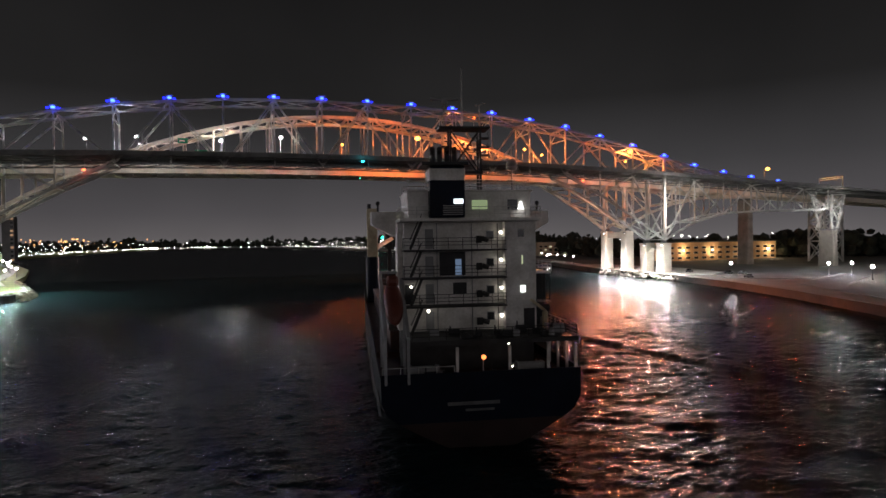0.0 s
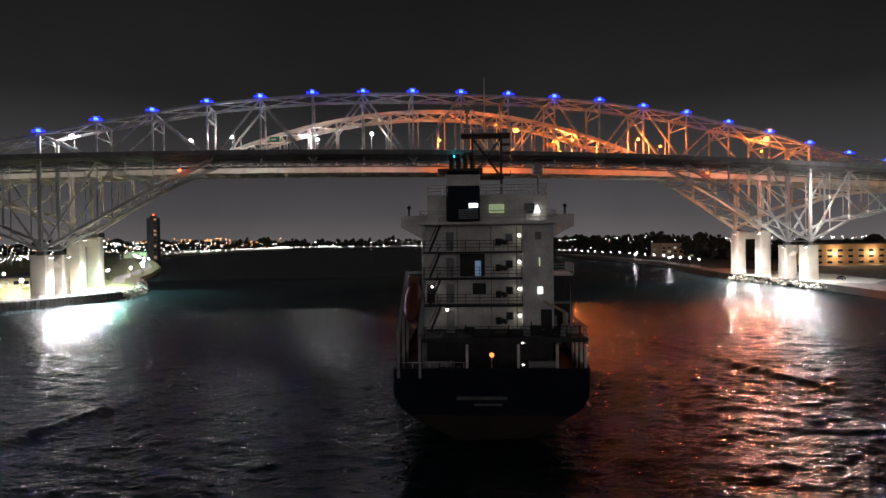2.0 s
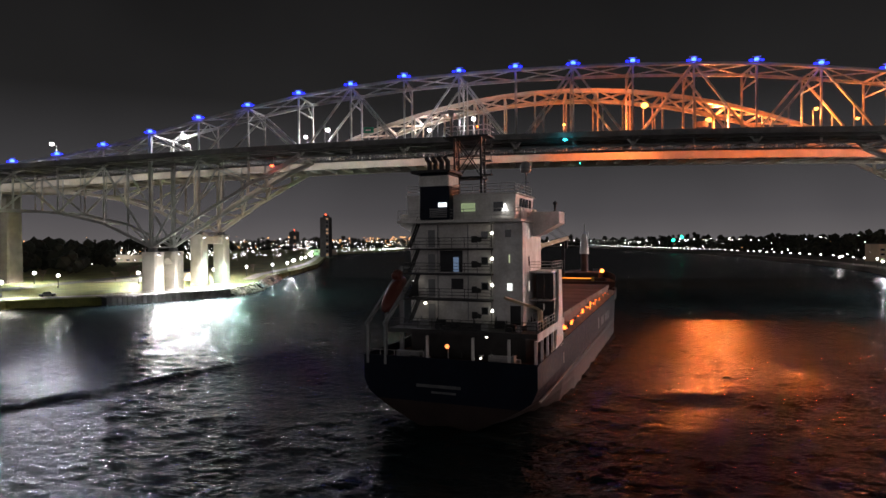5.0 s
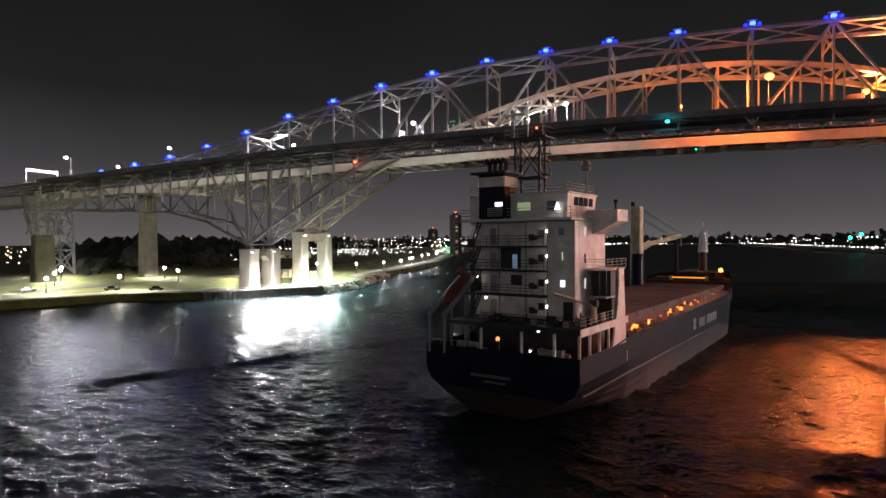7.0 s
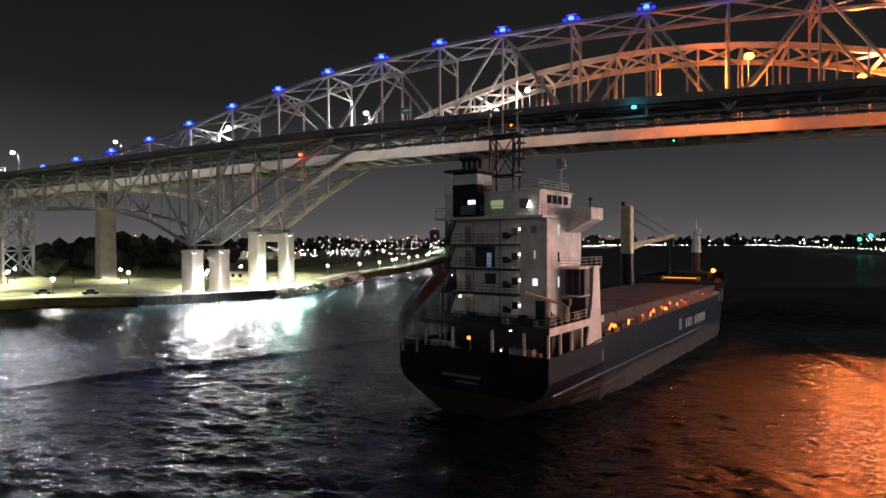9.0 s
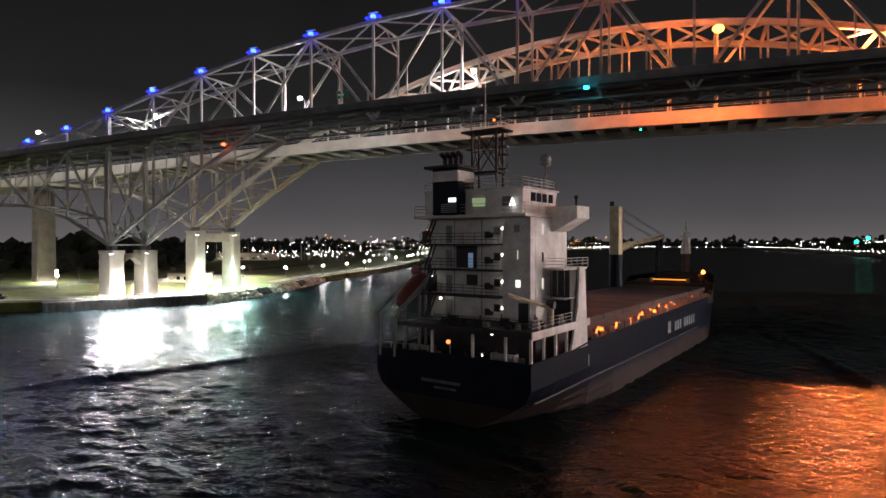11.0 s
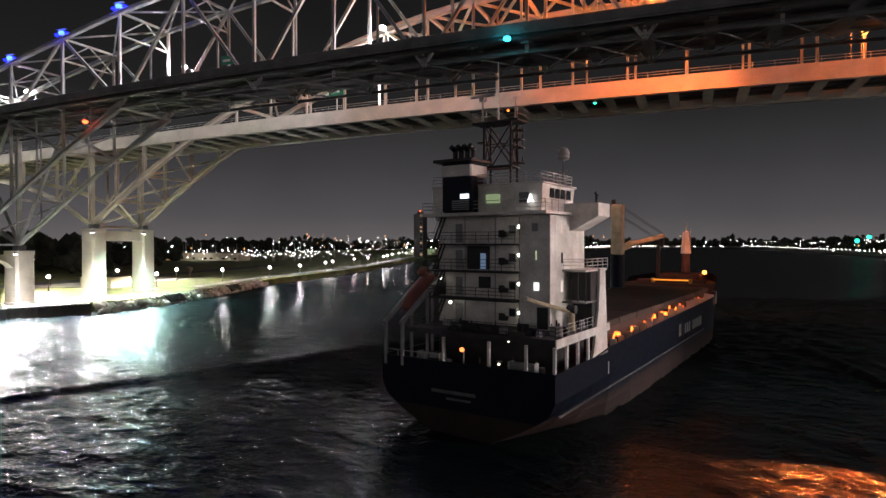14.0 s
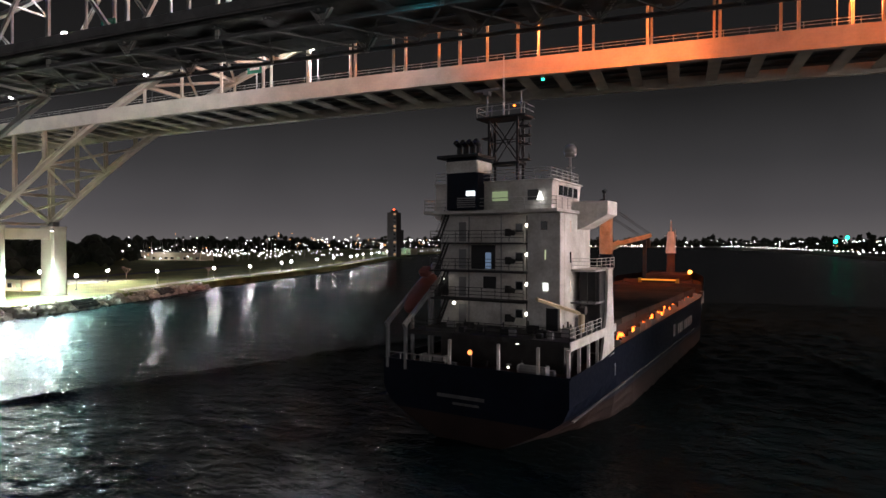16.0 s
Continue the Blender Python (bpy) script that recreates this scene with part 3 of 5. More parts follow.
def deck_far(x):
    a = abs(x)
    return 49.3 - 2.2 * (a / 133) ** 2 if a < 133 else 47.1 - 0.04 * (a - 133)


def rib(x):
    return 70.6 - 48.2 * (x / 139.0) ** 2


def far_bridge():
    br = thing("tied_arch_bridge", "beige steel tied-arch bridge lit by sodium lamps", "bridge")
    n = 13
    step = 139.0 / n
    for y in FAR_Y:
        for i in range(-n, n):
            x0, x1 = i * step, (i + 1) * step
            member("arch_rib", (x0, y, rib(x0)), (x1, y, rib(x1)), 1.35, 1.2, M_STEEL2, br)
        for i in range(-n + 1, n):
            x = i * step
            g = deck_far(x)
            if rib(x) > g + 1:
                member("hanger", (x, y, g - 0.5), (x, y, rib(x)), 0.42, 0.5, M_STEEL2, br)
            elif rib(x) < g - 4:
                member("spandrel_post", (x, y, rib(x)), (x, y, g - 3), 0.8, 0.8, M_STEEL2, br)
        for s in (-1, 1):
            member("spandrel_post", (s * 138.5, y, 22.6), (s * 138.5, y, deck_far(138) - 3), 1.3, 1.2, M_STEEL2, br)
            ends = [(138.5, 22.8), (153, 30.5), (168, 35.2), (185, 38.2), (205, 40.0), (229, 40.5)]
            for (xa, za), (xb, zb) in zip(ends, ends[1:]):
                member("haunch_chord", (s * xa, y, za), (s * xb, y, zb), 1.1, 1.0, M_STEEL2, br)
                member("spandrel_post", (s * xb, y, zb), (s * xb, y, deck_far(xb) - 2), 0.6, 0.6, M_STEEL2, br)
                member("spandrel_brace", (s * xa, y, deck_far(xa) - 3), (s * xb, y, zb), 0.5, 0.5, M_STEEL2, br)
    for i in range(-n, n):
        x0, x1 = i * step, (i + 1) * step
        z0, z1 = rib(x0), rib(x1)
        blocked = min(abs(z0 - deck_far(x0)), abs(z1 - deck_far(x1))) < 6.0 and max(z0, z1) < deck_far(x0) + 7 and max(z0, z1) > deck_far(x0) - 4
        if not blocked:
            member("rib_strut", (x0, FAR_Y[0], z0), (x0, FAR_Y[1], z0), 0.7, 0.7, M_STEEL2, br)
            xm, zm = (x0 + x1) / 2, rib((x0 + x1) / 2)
            member("rib_brace", (x0, FAR_Y[0], z0), (x1, FAR_Y[1], z1), 0.5, 0.5, M_STEEL2, br)
            member("rib_brace", (x0, FAR_Y[1], z0), (x1, FAR_Y[0], z1), 0.5, 0.5, M_STEEL2, br)
    m = 34
    span = 2 * 430.0 / m
    for i in range(m):
        x0, x1 = -430 + i * span, -430 + (i + 1) * span
        z0, z1 = deck_far(x0), deck_far(x1)
        for y in FAR_Y:
            bm = bmesh.new()
            ya, yb = y - 0.65, y + 0.65
            vs = [bm.verts.new(v) for v in ((x0, ya, z0), (x1, ya, z1), (x1, yb, z1), (x0, yb, z0), (x0, ya, z0 - 3.1), (x1, ya, z1 - 3.1), (x1, yb, z1 - 3.1), (x0, yb, z0 - 3.1))]
            for q in ((0, 1, 2, 3), (7, 6, 5, 4), (0, 4, 5, 1), (1, 5, 6, 2), (2, 6, 7, 3), (3, 7, 4, 0)):
                bm.faces.new([vs[j] for j in q])
            bmesh.ops.recalc_face_normals(bm, faces=bm.faces[:])
            part("tie_girder", bm, M_STEEL2, br)
        bm = bmesh.new()
        vs = [bm.verts.new(v) for v in ((x0, 37.2, z0 - 0.9), (x1, 37.2, z1 - 0.9), (x1, 52.8, z1 - 0.9), (x0, 52.8, z0 - 0.9), (x0, 37.2, z0 - 1.3), (x1, 37.2, z1 - 1.3), (x1, 52.8, z1 - 1.3), (x0, 52.8, z0 - 1.3))]
        for q in ((0, 1, 2, 3), (7, 6, 5, 4), (0, 4, 5, 1), (2, 6, 7, 3)):
            bm.faces.new([vs[j] for j in q])
        part("deck_slab", bm, M_DARKSTEEL, br)
        for k in range(4):
            xa = x0 + span * k / 4
            za = deck_far(xa)
            member("floor_beam", (xa, 37.1, za - 2.3), (xa, 52.9, za - 2.3), 0.4, 1.9, M_STEEL2, br)
        for y in (41, 45, 49):
            member("stringer", (x0, y, z0 - 1.7), (x1, y, z1 - 1.7), 0.3, 0.9, M_DARKSTEEL, br)
        bm = bmesh.new()
        for k in range(7):
            xa = x0 + span * k / 7
            rod(bm, (xa, 36.1, deck_far(xa) - 0.02), (xa, 36.1, deck_far(xa) + 1.1), 0.04, seg=4)
        rod(bm, (x0, 36.1, z0 + 1.1), (x1, 36.1, z1 + 1.1), 0.05, seg=4)
        rod(bm, (x0, 36.1, z0 + 0.6), (x1, 36.1, z1 + 0.6), 0.04, seg=4)
        part("railing", bm, M_STEEL, br)
    return br


far_bridge()

# ---- lamps on the bridges ----
def beacon():
    t = thing("blue_beacon", "blue decorative floodlight on the bridge's top chord", "floodlight", "blue lights along the truss")
    part("bracket", boxed((-0.5, -0.35, 0.3), (0.5, 0.35, 0.55), 0.04), M_DARKSTEEL, t)
    part("hood", boxed((-1.2, -0.3, 1.75), (1.2, 0.3, 1.83)), M_GREYP, t)
    part("lens", ball(bmesh.new(), (0, 0, 1.0), 0.72, 2, 0.75), G_BLUE, t, "glowing blue lens")
    # two added glowing balls imitate the beacon's wide blue glare
    for px in (-1.5, 1.5):
        part("halo_ball", ball(bmesh.new(), (px, 0, 0.8), 0.5, 2, 0.6), G_BLUE2, t, "deep blue ball imitating the lamp's halo")
    for px in (-1.1, 1.1):
        part("post", rod(bmesh.new(), (px, 0, 0.2), (px, 0, 1.8), 0.05), M_DARKSTEEL, t)
    return t


first_beacon = beacon()
for n, i in enumerate(range(-12, 13)):
    x, z = i * PANEL, TOPZ[abs(i)]
    m = pose(x, -0.1, z + 0.1)
    if n == 0:
        first_beacon.matrix_basis = m
    else:
        copy_thing(first_beacon, m)
    lamp("blue_beacon_light", (x, -1.2, z + 0.9), 480, BLUE, 0.3)


def street_lamp(height, core, label, arm=1.8, size=0.42):
    t = thing("street_lamp", label, "street lamp", "street lamps")
    part("pole", rod(bmesh.new(), (0, 0, 0), (0, 0, height), 0.13, 0.07, 8), M_DARKSTEEL, t)
    part("base", boxed((-0.22, -0.22, 0), (0.22, 0.22, 0.5), 0.04), M_DARKSTEEL, t)
    if arm:
        part("arm", rod(bmesh.new(), (0, 0, height - 0.15), (0, -arm, height + 0.2), 0.055), M_DARKSTEEL, t)
        part("lantern", boxed((-0.22, -arm - 0.7, height + 0.12), (0.22, -arm + 0.05, height + 0.34), 0.05), M_DARKSTEEL, t)
        part("bulb", ball(bmesh.new(), (0, -arm - 0.3, height + 0.05), size, 2, 0.75), core, t, "glowing bulb")
    else:
        part("bulb", ball(bmesh.new(), (0, 0, height + size * 0.7), size, 2), core, t, "glowing globe")
    return t


BRIDGE_LAMPS = [  # x, y, pole height, watts all round, watts downward, sodium
    (-177, 12.6, 9.1, 16000, 190000, 0), (-232, 12.6, 11.0, 12000, 130000, 0), (-77.6, 13.4, 7.4, 18000, 4000, 0), (-128, 13.4, 8.5, 9000, 0, 0), (-30, 13.4, 8.5, 12000, 0, 0), (20.8, 7.6, 9.4, 15000, 0, 1), (70, 13.4, 8.5, 30000, 0, 1), (119, 7.6, 9.8, 60000, 0, 1), (199, 7.6, 7.6, 9000, 1500, 1),
    (-150, 52.4, 13.0, 9000, 0, 0), (-100, 52.4, 13.0, 9000, 0, 0), (-50.6, 52.4, 13.2, 24000, 0, 0), (51.4, 54.5, 13.9, 24000, 0, 1), (52.0, 49.1, 8.7, 3000, 0, 1), (0, 52.4, 13.2, 26000, 0, 1), (100, 52.4, 13.2, 18000, 0, 1), (150, 52.4, 13.2, 40000, 0, 1), (-250, 52.4, 13, 9000, 0, 0)]
# extra spot by the x=119 lamp, added for the red pool on the river
POOL_SPOTS = [((119, 5.0, 54.8), (38, -112, 0), 420000, 46)]
for x, y, tall, watts, down, sodium in BRIDGE_LAMPS:
    z = (deck_near(x) if y < 20 else deck_far(x) - 0.9) - 0.2
    bright = x in (119, 199, 51.4, 20.8)
    t = street_lamp(tall, G_BULBO if sodium else G_BULBW, "tall orange sodium street lamp on the bridge deck" if sodium else "tall white-glowing street lamp on the bridge deck", size=1.05 if bright else 0.6)
    t.matrix_basis = pose(x, y, z)
    at = (x, y - 2.1, z + tall - (1.1 if bright else 0.75))
    lamp("sodium_street_light" if sodium else "white_street_light", at, watts, SODIUM if sodium else WHITE, 0.6)
    if down:
        lamp("sodium_street_flood" if sodium else "white_street_flood", (x, y - 2.6, at[2]), down, SODIUM if sodium else (0.87, 0.84, 1.0), 0.6, "SPOT", (x, y - 9.6, at[2] - 8), 140, 0.25)
    if x == 51.4:  # hooded flood; an added unseen plate by the lantern cuts its light off upstream
        lamp("sodium_hooded_flood", at, 560000, SODIUM, 0.12, "SPOT", (62, -62, 0), 112, 0.2)
        way, side = Vector((-0.317, -0.948, 0)), Vector((-0.948, 0.317, 0))
        a = Vector((0, -2.1, tall - 1.1)) + way * 1.3
        bm = bmesh.new()
        q = [bm.verts.new(a + side * u + Vector((0, 0, v))) for u, v in ((0, -1.4), (5.0, -1.4), (5.0, 0.7), (0, 0.7))]
        bmesh.ops.solidify(bm, geom=[bm.faces.new(q)], thickness=0.04)
        part("light_cutoff_plate", bm, M_DARKSTEEL, t, "added unseen plate shaping the lamp's light")
lamp("sodium_deck_flood", (20.8, 9.0, 56.5), 70000, SODIUM, 0.4, "SPOT", (4, 36.5, 47), 120, 0.5)
for at, aim, watts, cone in POOL_SPOTS:
    lamp("river_pool_spot", at, watts, (1.0, 0.25, 0.12), 0.6, "SPOT", aim, cone, 0.35)


def nav_light(at, material, label, r=0.55):
    t = thing("navigation_light", label, "navigation light", "bridge navigation lights")
    t.location = at
    part("bracket", boxed((-0.1, -0.1, 0.3), (0.1, 0.1, 1.0)), M_DARKSTEEL, t)
    part("housing", boxed((-0.5, -0.4, 0.25), (0.5, 0.4, 0.4), 0.05), M_DARKSTEEL, t)
    part("lens", ball(bmesh.new(), (0, 0, 0), r, 2, 0.7), material, t, "glowing lens")
    return t


nav_light((-91.4, -1.2, 42.2), G_RED, "red navigation light under the bridge edge")
nav_light((90.5, -1.2, 42.4), G_RED, "red navigation light under the bridge edge")
nav_light((-2.5, -1.8, 47.4), G_TEAL, "teal navigation light at mid span")
nav_light((4.5, 36.0, 45.3), G_GREEN, "small green navigation light under mid span", 0.28)
lamp("red_nav_light", (-91.4, -1.9, 42.2), 250, RED, 0.4)
lamp("red_nav_light", (90.5, -1.9, 42.4), 250, RED, 0.4)
lamp("teal_nav_light", (-2.5, -2.6, 47.3), 300, TEAL, 0.4)

MINT = (0.6, 1.0, 0.95)
# pier floodlights, hung under the steel beside the shafts
for x, side, ys, z, watts in ((-133, 1, (1.0, 12.4), 15.0, 80000), (133, -1, (1.0, 12.4), 15.0, 32000), (-137.5, 1, (36.4, 53.4), 20.6, 95000), (140, -1, (36.4, 53.4), 20.6, 36000)):
    for y in ys:
        t = thing("pier_floodlight", "white floodlight shining on a bridge pier", "floodlight", "pier floodlights")
        part("housing", boxed((x + side * 4.6 - 0.5, y - 4.2, z - 0.1), (x + side * 4.6 + 0.5, y - 3.6, z + 0.5), 0.06), M_DARKSTEEL, t)
        part("lens", boxed((x + side * 4.6 - 0.45, y - 4.15, z - 0.16), (x + side * 4.6 + 0.45, y - 3.65, z - 0.11)), G_BULBW, t, "glowing lens")
        part("arm", rod(bmesh.new(), (x + side * 4.4, y - 3.7, z + 0.2), (x + side * 1.6, y - 1.4, z + 0.2), 0.07), M_DARKSTEEL, t)
        lamp("pier_flood", (x + side * 5.0, y - 4.4, z - 1.0), watts * 1.6, MINT if side > 0 and y > 50 else WHITE, 0.5, "SPOT", (x + side * 9.0, y - 8.4, z - 11), 116 if side > 0 else 122, 0.5)
        # bare fill light without a fixture, added to brighten the shaft
        lamp("pier_fill_light", (x + side * 6.5, y - 5.5, 8.0), watts * (0.03 if side > 0 else 0.14), WHITE, 0.5)
lamp("truss_flood", (133, -4.5, 33), 26000, WHITE, 0.5)
# added fill spot, aimed to brighten the ship's starboard side
lamp("ship_side_fill", (127, -6, 19), 300000, (1.0, 0.83, 0.79), 0.4, "SPOT", (0, -48, 12), 56, 0.5)
lamp("tower_flood", (232, -6, 26), 16000, WHITE, 0.4)
lamp("tower_flood", (-278, 30, 4), 14000, WHITE, 0.4)
lamp("gantry_light", (-232, 4, 46), 2500, WHITE, 0.3)
lamp("gantry_light", (236, 4, 46), 2500, (1.0, 0.6, 0.2), 0.3)


def road_sign(at, w, h, label):
    t = thing("road_sign", label, "road sign", "green road signs")
    t.location = at
    part("panel", boxed((-w / 2, -0.06, 0), (w / 2, 0.06, h), 0.02), M_SIGNG, t)
    part("legend_bar", boxed((-w * 0.35, -0.09, h * 0.35), (w * 0.2, -0.064, h * 0.6)), M_WHITE, t)
    part("post", boxed((-0.1, 0.1, -5.2), (0.1, 0.3, h)), M_STEEL, t)
    return t


road_sign((-58, 40, 53.5), 4.5, 2.0, "green overhead road sign on the arch bridge")
road_sign((-63, 8, 53), 3.2, 1.8, "green road sign beside the truss bridge lanes")

# ---- banks ----
def dock():
    t = thing("dock", "dark sheet-pile dock wall with a railing at the pier foot", "dock")
    a, b = Vector((-137, -16, 0)), Vector((-115.5, 18.5, 0))
    d = (b - a).normalized()
    nrm = Vector((d.y, -d.x, 0))
    m = Matrix((d, -nrm, Vector((0, 0, 1)))).transposed().to_4x4()
    m.translation = a
    L = (b - a).length
    bm = boxed((0, 0, -2), (L, 7.5, 2.55), 0.1)
    bm.transform(m)
    part("deck", bm, M_PILE, t)
    for k in range(int(L / 1.5)):
        bm = boxed((k * 1.5 + 0.1, -0.3, -2), (k * 1.5 + 1.0, 0.05, 2.3), 0.08)
        bm.transform(m)
        part("fender_board", bm, M_PILE, t)
    for k in range(int(L / 2.0) + 1):
        bm = rod(bmesh.new(), (k * 2.0, 0.4, 2.5), (k * 2.0, 0.4, 3.6), 0.05, seg=5)
        bm.transform(m)
        part("rail_post", bm, M_RAIL, t)
    for h in (3.1, 3.6):
        bm = rod(bmesh.new(), (0, 0.4, h), (L, 0.4, h), 0.05, seg=5)
        bm.transform(m)
        part("rail", bm, M_RAIL, t)
    return t


dock()


def rocks(name, line, count, spread, parent_label, size=(0.6, 1.5)):
    t = thing(name, parent_label, "riprap")
    rnd = random.Random(7 + count)
    shapes = []
    for k in range(8):
        bm = bmesh.new()
        bmesh.ops.create_icosphere(bm, subdivisions=1, radius=1)
        for v in bm.verts:
            v.co *= rnd.uniform(0.7, 1.15)
            v.co.z *= 0.7
        me = bpy.data.meshes.new("stone")
        bm.to_mesh(me)
        bm.free()
        me.materials.append(M_ROCK)
        shapes.append(me)
    seg = [(Vector(p), Vector(q)) for p, q in zip(line, line[1:])]
    tot = sum((q - p).length for p, q in seg)
    for k in range(count):
        u = rnd.uniform(0, tot)
        for p, q in seg:
            if u <= (q - p).length:
                break
            u -= (q - p).length
        d = (q - p).normalized()
        off = rnd.uniform(-spread, 0.6)
        c = p + d * u + Vector((-d.y, d.x)) * (-off - 0.4) * -1
        ob = new("stone", shapes[k % 8])
        ob.parent = t
        s = rnd.uniform(*size)
        ob.matrix_local = Matrix.Translation((c.x, c.y, 1.9 + off * 0.75)) @ Euler((rnd.uniform(-0.4, 0.4), rnd.uniform(-0.4, 0.4), rnd.uniform(0, 6))).to_matrix().to_4x4() @ Matrix.Diagonal((s * 1.3, s, s, 1))
    return t


rocks("rock_revetment", [(-115, 20), (-116.5, 38), (-126.5, 70), (-141, 116)], 300, 2.4, "pale floodlit boulders along the water's edge")
rocks("rock_revetment", [(126.5, -18), (130.5, 45)][::-1], 120, 2.0, "dark boulders along the water's edge", (0.5, 1.1))


def shore_steps(at, turn):
    t = thing("stone_steps", "dark stepped stone landing at the river edge", "steps", "stone landings")
    for k in range(4):
        part("step", boxed((-4.5, -0.6 * k - 0.6, 2.2 - 0.45 * k - 0.6), (4.5, -0.6 * k + 0.3, 2.2 - 0.45 * k + 0.25), 0.05), M_PILE, t)
    t.matrix_basis = pose(*at, 0, 0, turn)
    return t


shore_steps((-119.0, 47, 0.2), 108)
shore_steps((-131.5, 86, 0.2), 108)

globe = street_lamp(4.2, G_BULBW, "white globe lamp beside the riverside path", 0, 0.55)
PARK = [(-150, 24, 16000), (-150, 70, 16000), (-168, 44, 12000), (-186, 84, 16000), (-172, 100, 9000), (-151, 103, 1440), (-150, 131, 1440), (-152, 156, 1920), (-166, 199, 1600), (-172, 216, 1600), (-185, 262, 1440), (-196, 300, 1440), (-205, 340, 1440), (-220, 376, 1440), (-238, 420, 1120), (-256, 470, 1120), (-275, 525, 1120), (-298, 590, 1120), (-320, 660, 1120), (-172, -16, 7000), (-200, -42, 9000), (-185, 22, 1120), (-186, -31, 9000), (-214, -8, 12000), (-238, 12, 12000), (-212, 41, 12000), (-262, 30, 12000)]
for k, (x, y, watts) in enumerate(PARK):
    m = pose(x, y, 2.35)
    if k == 0:
        globe.matrix_basis = m
    else:
        copy_thing(globe, m)
    if watts > 5000:
        lamp("park_light", (x, y, 7.6), watts * 6, (1.0, 0.95, 0.82), 0.5, "SPOT", (x, y, 0), 164, 0.3)
    else:
        lamp("park_light", (x, y, 7.6), watts * 6, WHITE, 0.5)

prom = street_lamp(4.5, G_WHITE, "white lamp on the opposite promenade", 0, 0.5)
k = 0
for (x0, y0), (x1, y1) in zip(RIGHT_SHORE[7:], RIGHT_SHORE[8:]):
    d = math.hypot(x1 - x0, y1 - y0)
    for s in range(int(d / 22)):
        u = s * 22 / d
        m = pose(x0 + (x1 - x0) * u + 5, y0 + (y1 - y0) * u, 2.35)
        if k == 0:
            prom.matrix_basis = m
        else:
            copy_thing(prom, m)
        k += 1
for x, y, watts in ((177, -43, 2500), (162, -71, 2500), (186, -46, 1500), (150, -20, 2000), (165, 160, 1500), (186, 250, 1500)):
    copy_thing(globe, pose(x, y, 2.35) @ pose(0, 0, 0))
    lamp("shore_light", (x, y, 7.8), watts * 3, WHITE, 0.5)


def car(at, turn):
    t = thing("parked_car", "dark saloon car parked beside the piers", "car", "parked cars")
    bm = boxed((-2.2, -0.9, 0.3), (2.2, 0.9, 0.95), 0.15)
    part("body", bm, M_CAR, t)
    bm = bmesh.new()
    r = bmesh.ops.create_cube(bm, size=1, matrix=Matrix.Translation((-0.15, 0, 1.2)) @ Matrix.Diagonal((2.4, 1.6, 0.55, 1)))
    for v in r["verts"]:
        if v.co.z > 1.2:
            v.co.x = -0.15 + (v.co.x + 0.15) * 0.65
            v.co.y *= 0.85
    part("cabin", bm, M_GLASS, t)
    for sx in (-1.35, 1.35):
        for sy in (-0.85, 0.85):
            part("wheel", rod(bmesh.new(), (sx, sy - 0.1, 0.33), (sx, sy + 0.1, 0.33), 0.33, seg=12), M_RUBBER, t)
    t.matrix_basis = pose(*at, 0, 0, turn)
    return t


for at, turn in (((148.6, -20, 2.5), 20), ((136.3, -42, 2.5), 70), ((145, -1, 2.5), 30), ((152, -24, 2.5), 20), ((-196, -30, 2.46), 75), ((-172, -19, 2.5), 50), ((-158, -14, 2.5), 40)):
    car(at, turn)


def building(name, lo, hi, material, label, bays, lit, face_y=True):
    t = thing(name, label, "building", "shore buildings")
    part("wall", boxed(lo, hi), material, t)
    part("roof", boxed((lo[0] - 0.5, lo[1] - 0.5, hi[2]), (hi[0] + 0.5, hi[1] + 0.5, hi[2] + 0.6), 0.1), M_ROOF, t)
    L = hi[0] - lo[0]
    rows = max(1, int((hi[2] - lo[2]) / 3.6))
    for r in range(rows):
        for k in range(bays):
            cx = lo[0] + L * (k + 0.5) / bays
            z = lo[2] + 1.0 + r * 3.4
            g = G_ROOM if (k * 7 + r * 3) % 5 < lit else M_GLASS
            w = part("window", boxed((cx - L / bays * 0.28, lo[1] - 0.12, z), (cx + L / bays * 0.28, lo[1] + 0.05, z + 1.6)), M_STEEL, t)
            part("pane", boxed((cx - L / bays * 0.25, lo[1] - 0.16, z + 0.1), (cx + L / bays * 0.25, lo[1] - 0.121, z + 1.5)), g, w)
    return t


building("brick_building", (225, 108, 2.4), (320, 125, 14.5), M_BRICK, "long ochre brick building with wall lamps", 14, 0)
building("low_building", (235, 300, 2.4), (320, 318, 15), M_BEIGE, "long beige building lit from the street", 16, 1)
building("pavilion", (-175, 60, 2.4), (-160, 68, 6), M_BEIGE, "small pale park pavilion", 4, 2)
building("low_building", (-420, 330, 2.4), (-340, 345, 9), M_BEIGE, "long pale low building behind the park", 12, 2)
building("harbour_building", (-320, 620, 2.4), (-280, 640, 10), M_BEIGE, "pale waterfront building in green light", 8, 3)
for x in (238, 262, 290, 312):
    t = thing("wall_lamp", "warm wall lamp on the brick facade", "wall lamp", "facade lamps")
    part("shade", boxed((x - 0.5, 107.2, 9.6), (x + 0.5, 108, 9.9), 0.05), M_DARKSTEEL, t)
    part("bulb", ball(bmesh.new(), (x, 107.3, 9.3), 0.6, 2), G_WARM, t)
    lamp("facade_light", (x, 106.3, 9.2), 5000, (1, 0.72, 0.4), 0.4)
lamp("facade_light", (255, 292, 12), 5000, (1, 0.8, 0.5), 0.6)
lamp("facade_light", (300, 292, 12), 5000, (1, 0.8, 0.5), 0.6)
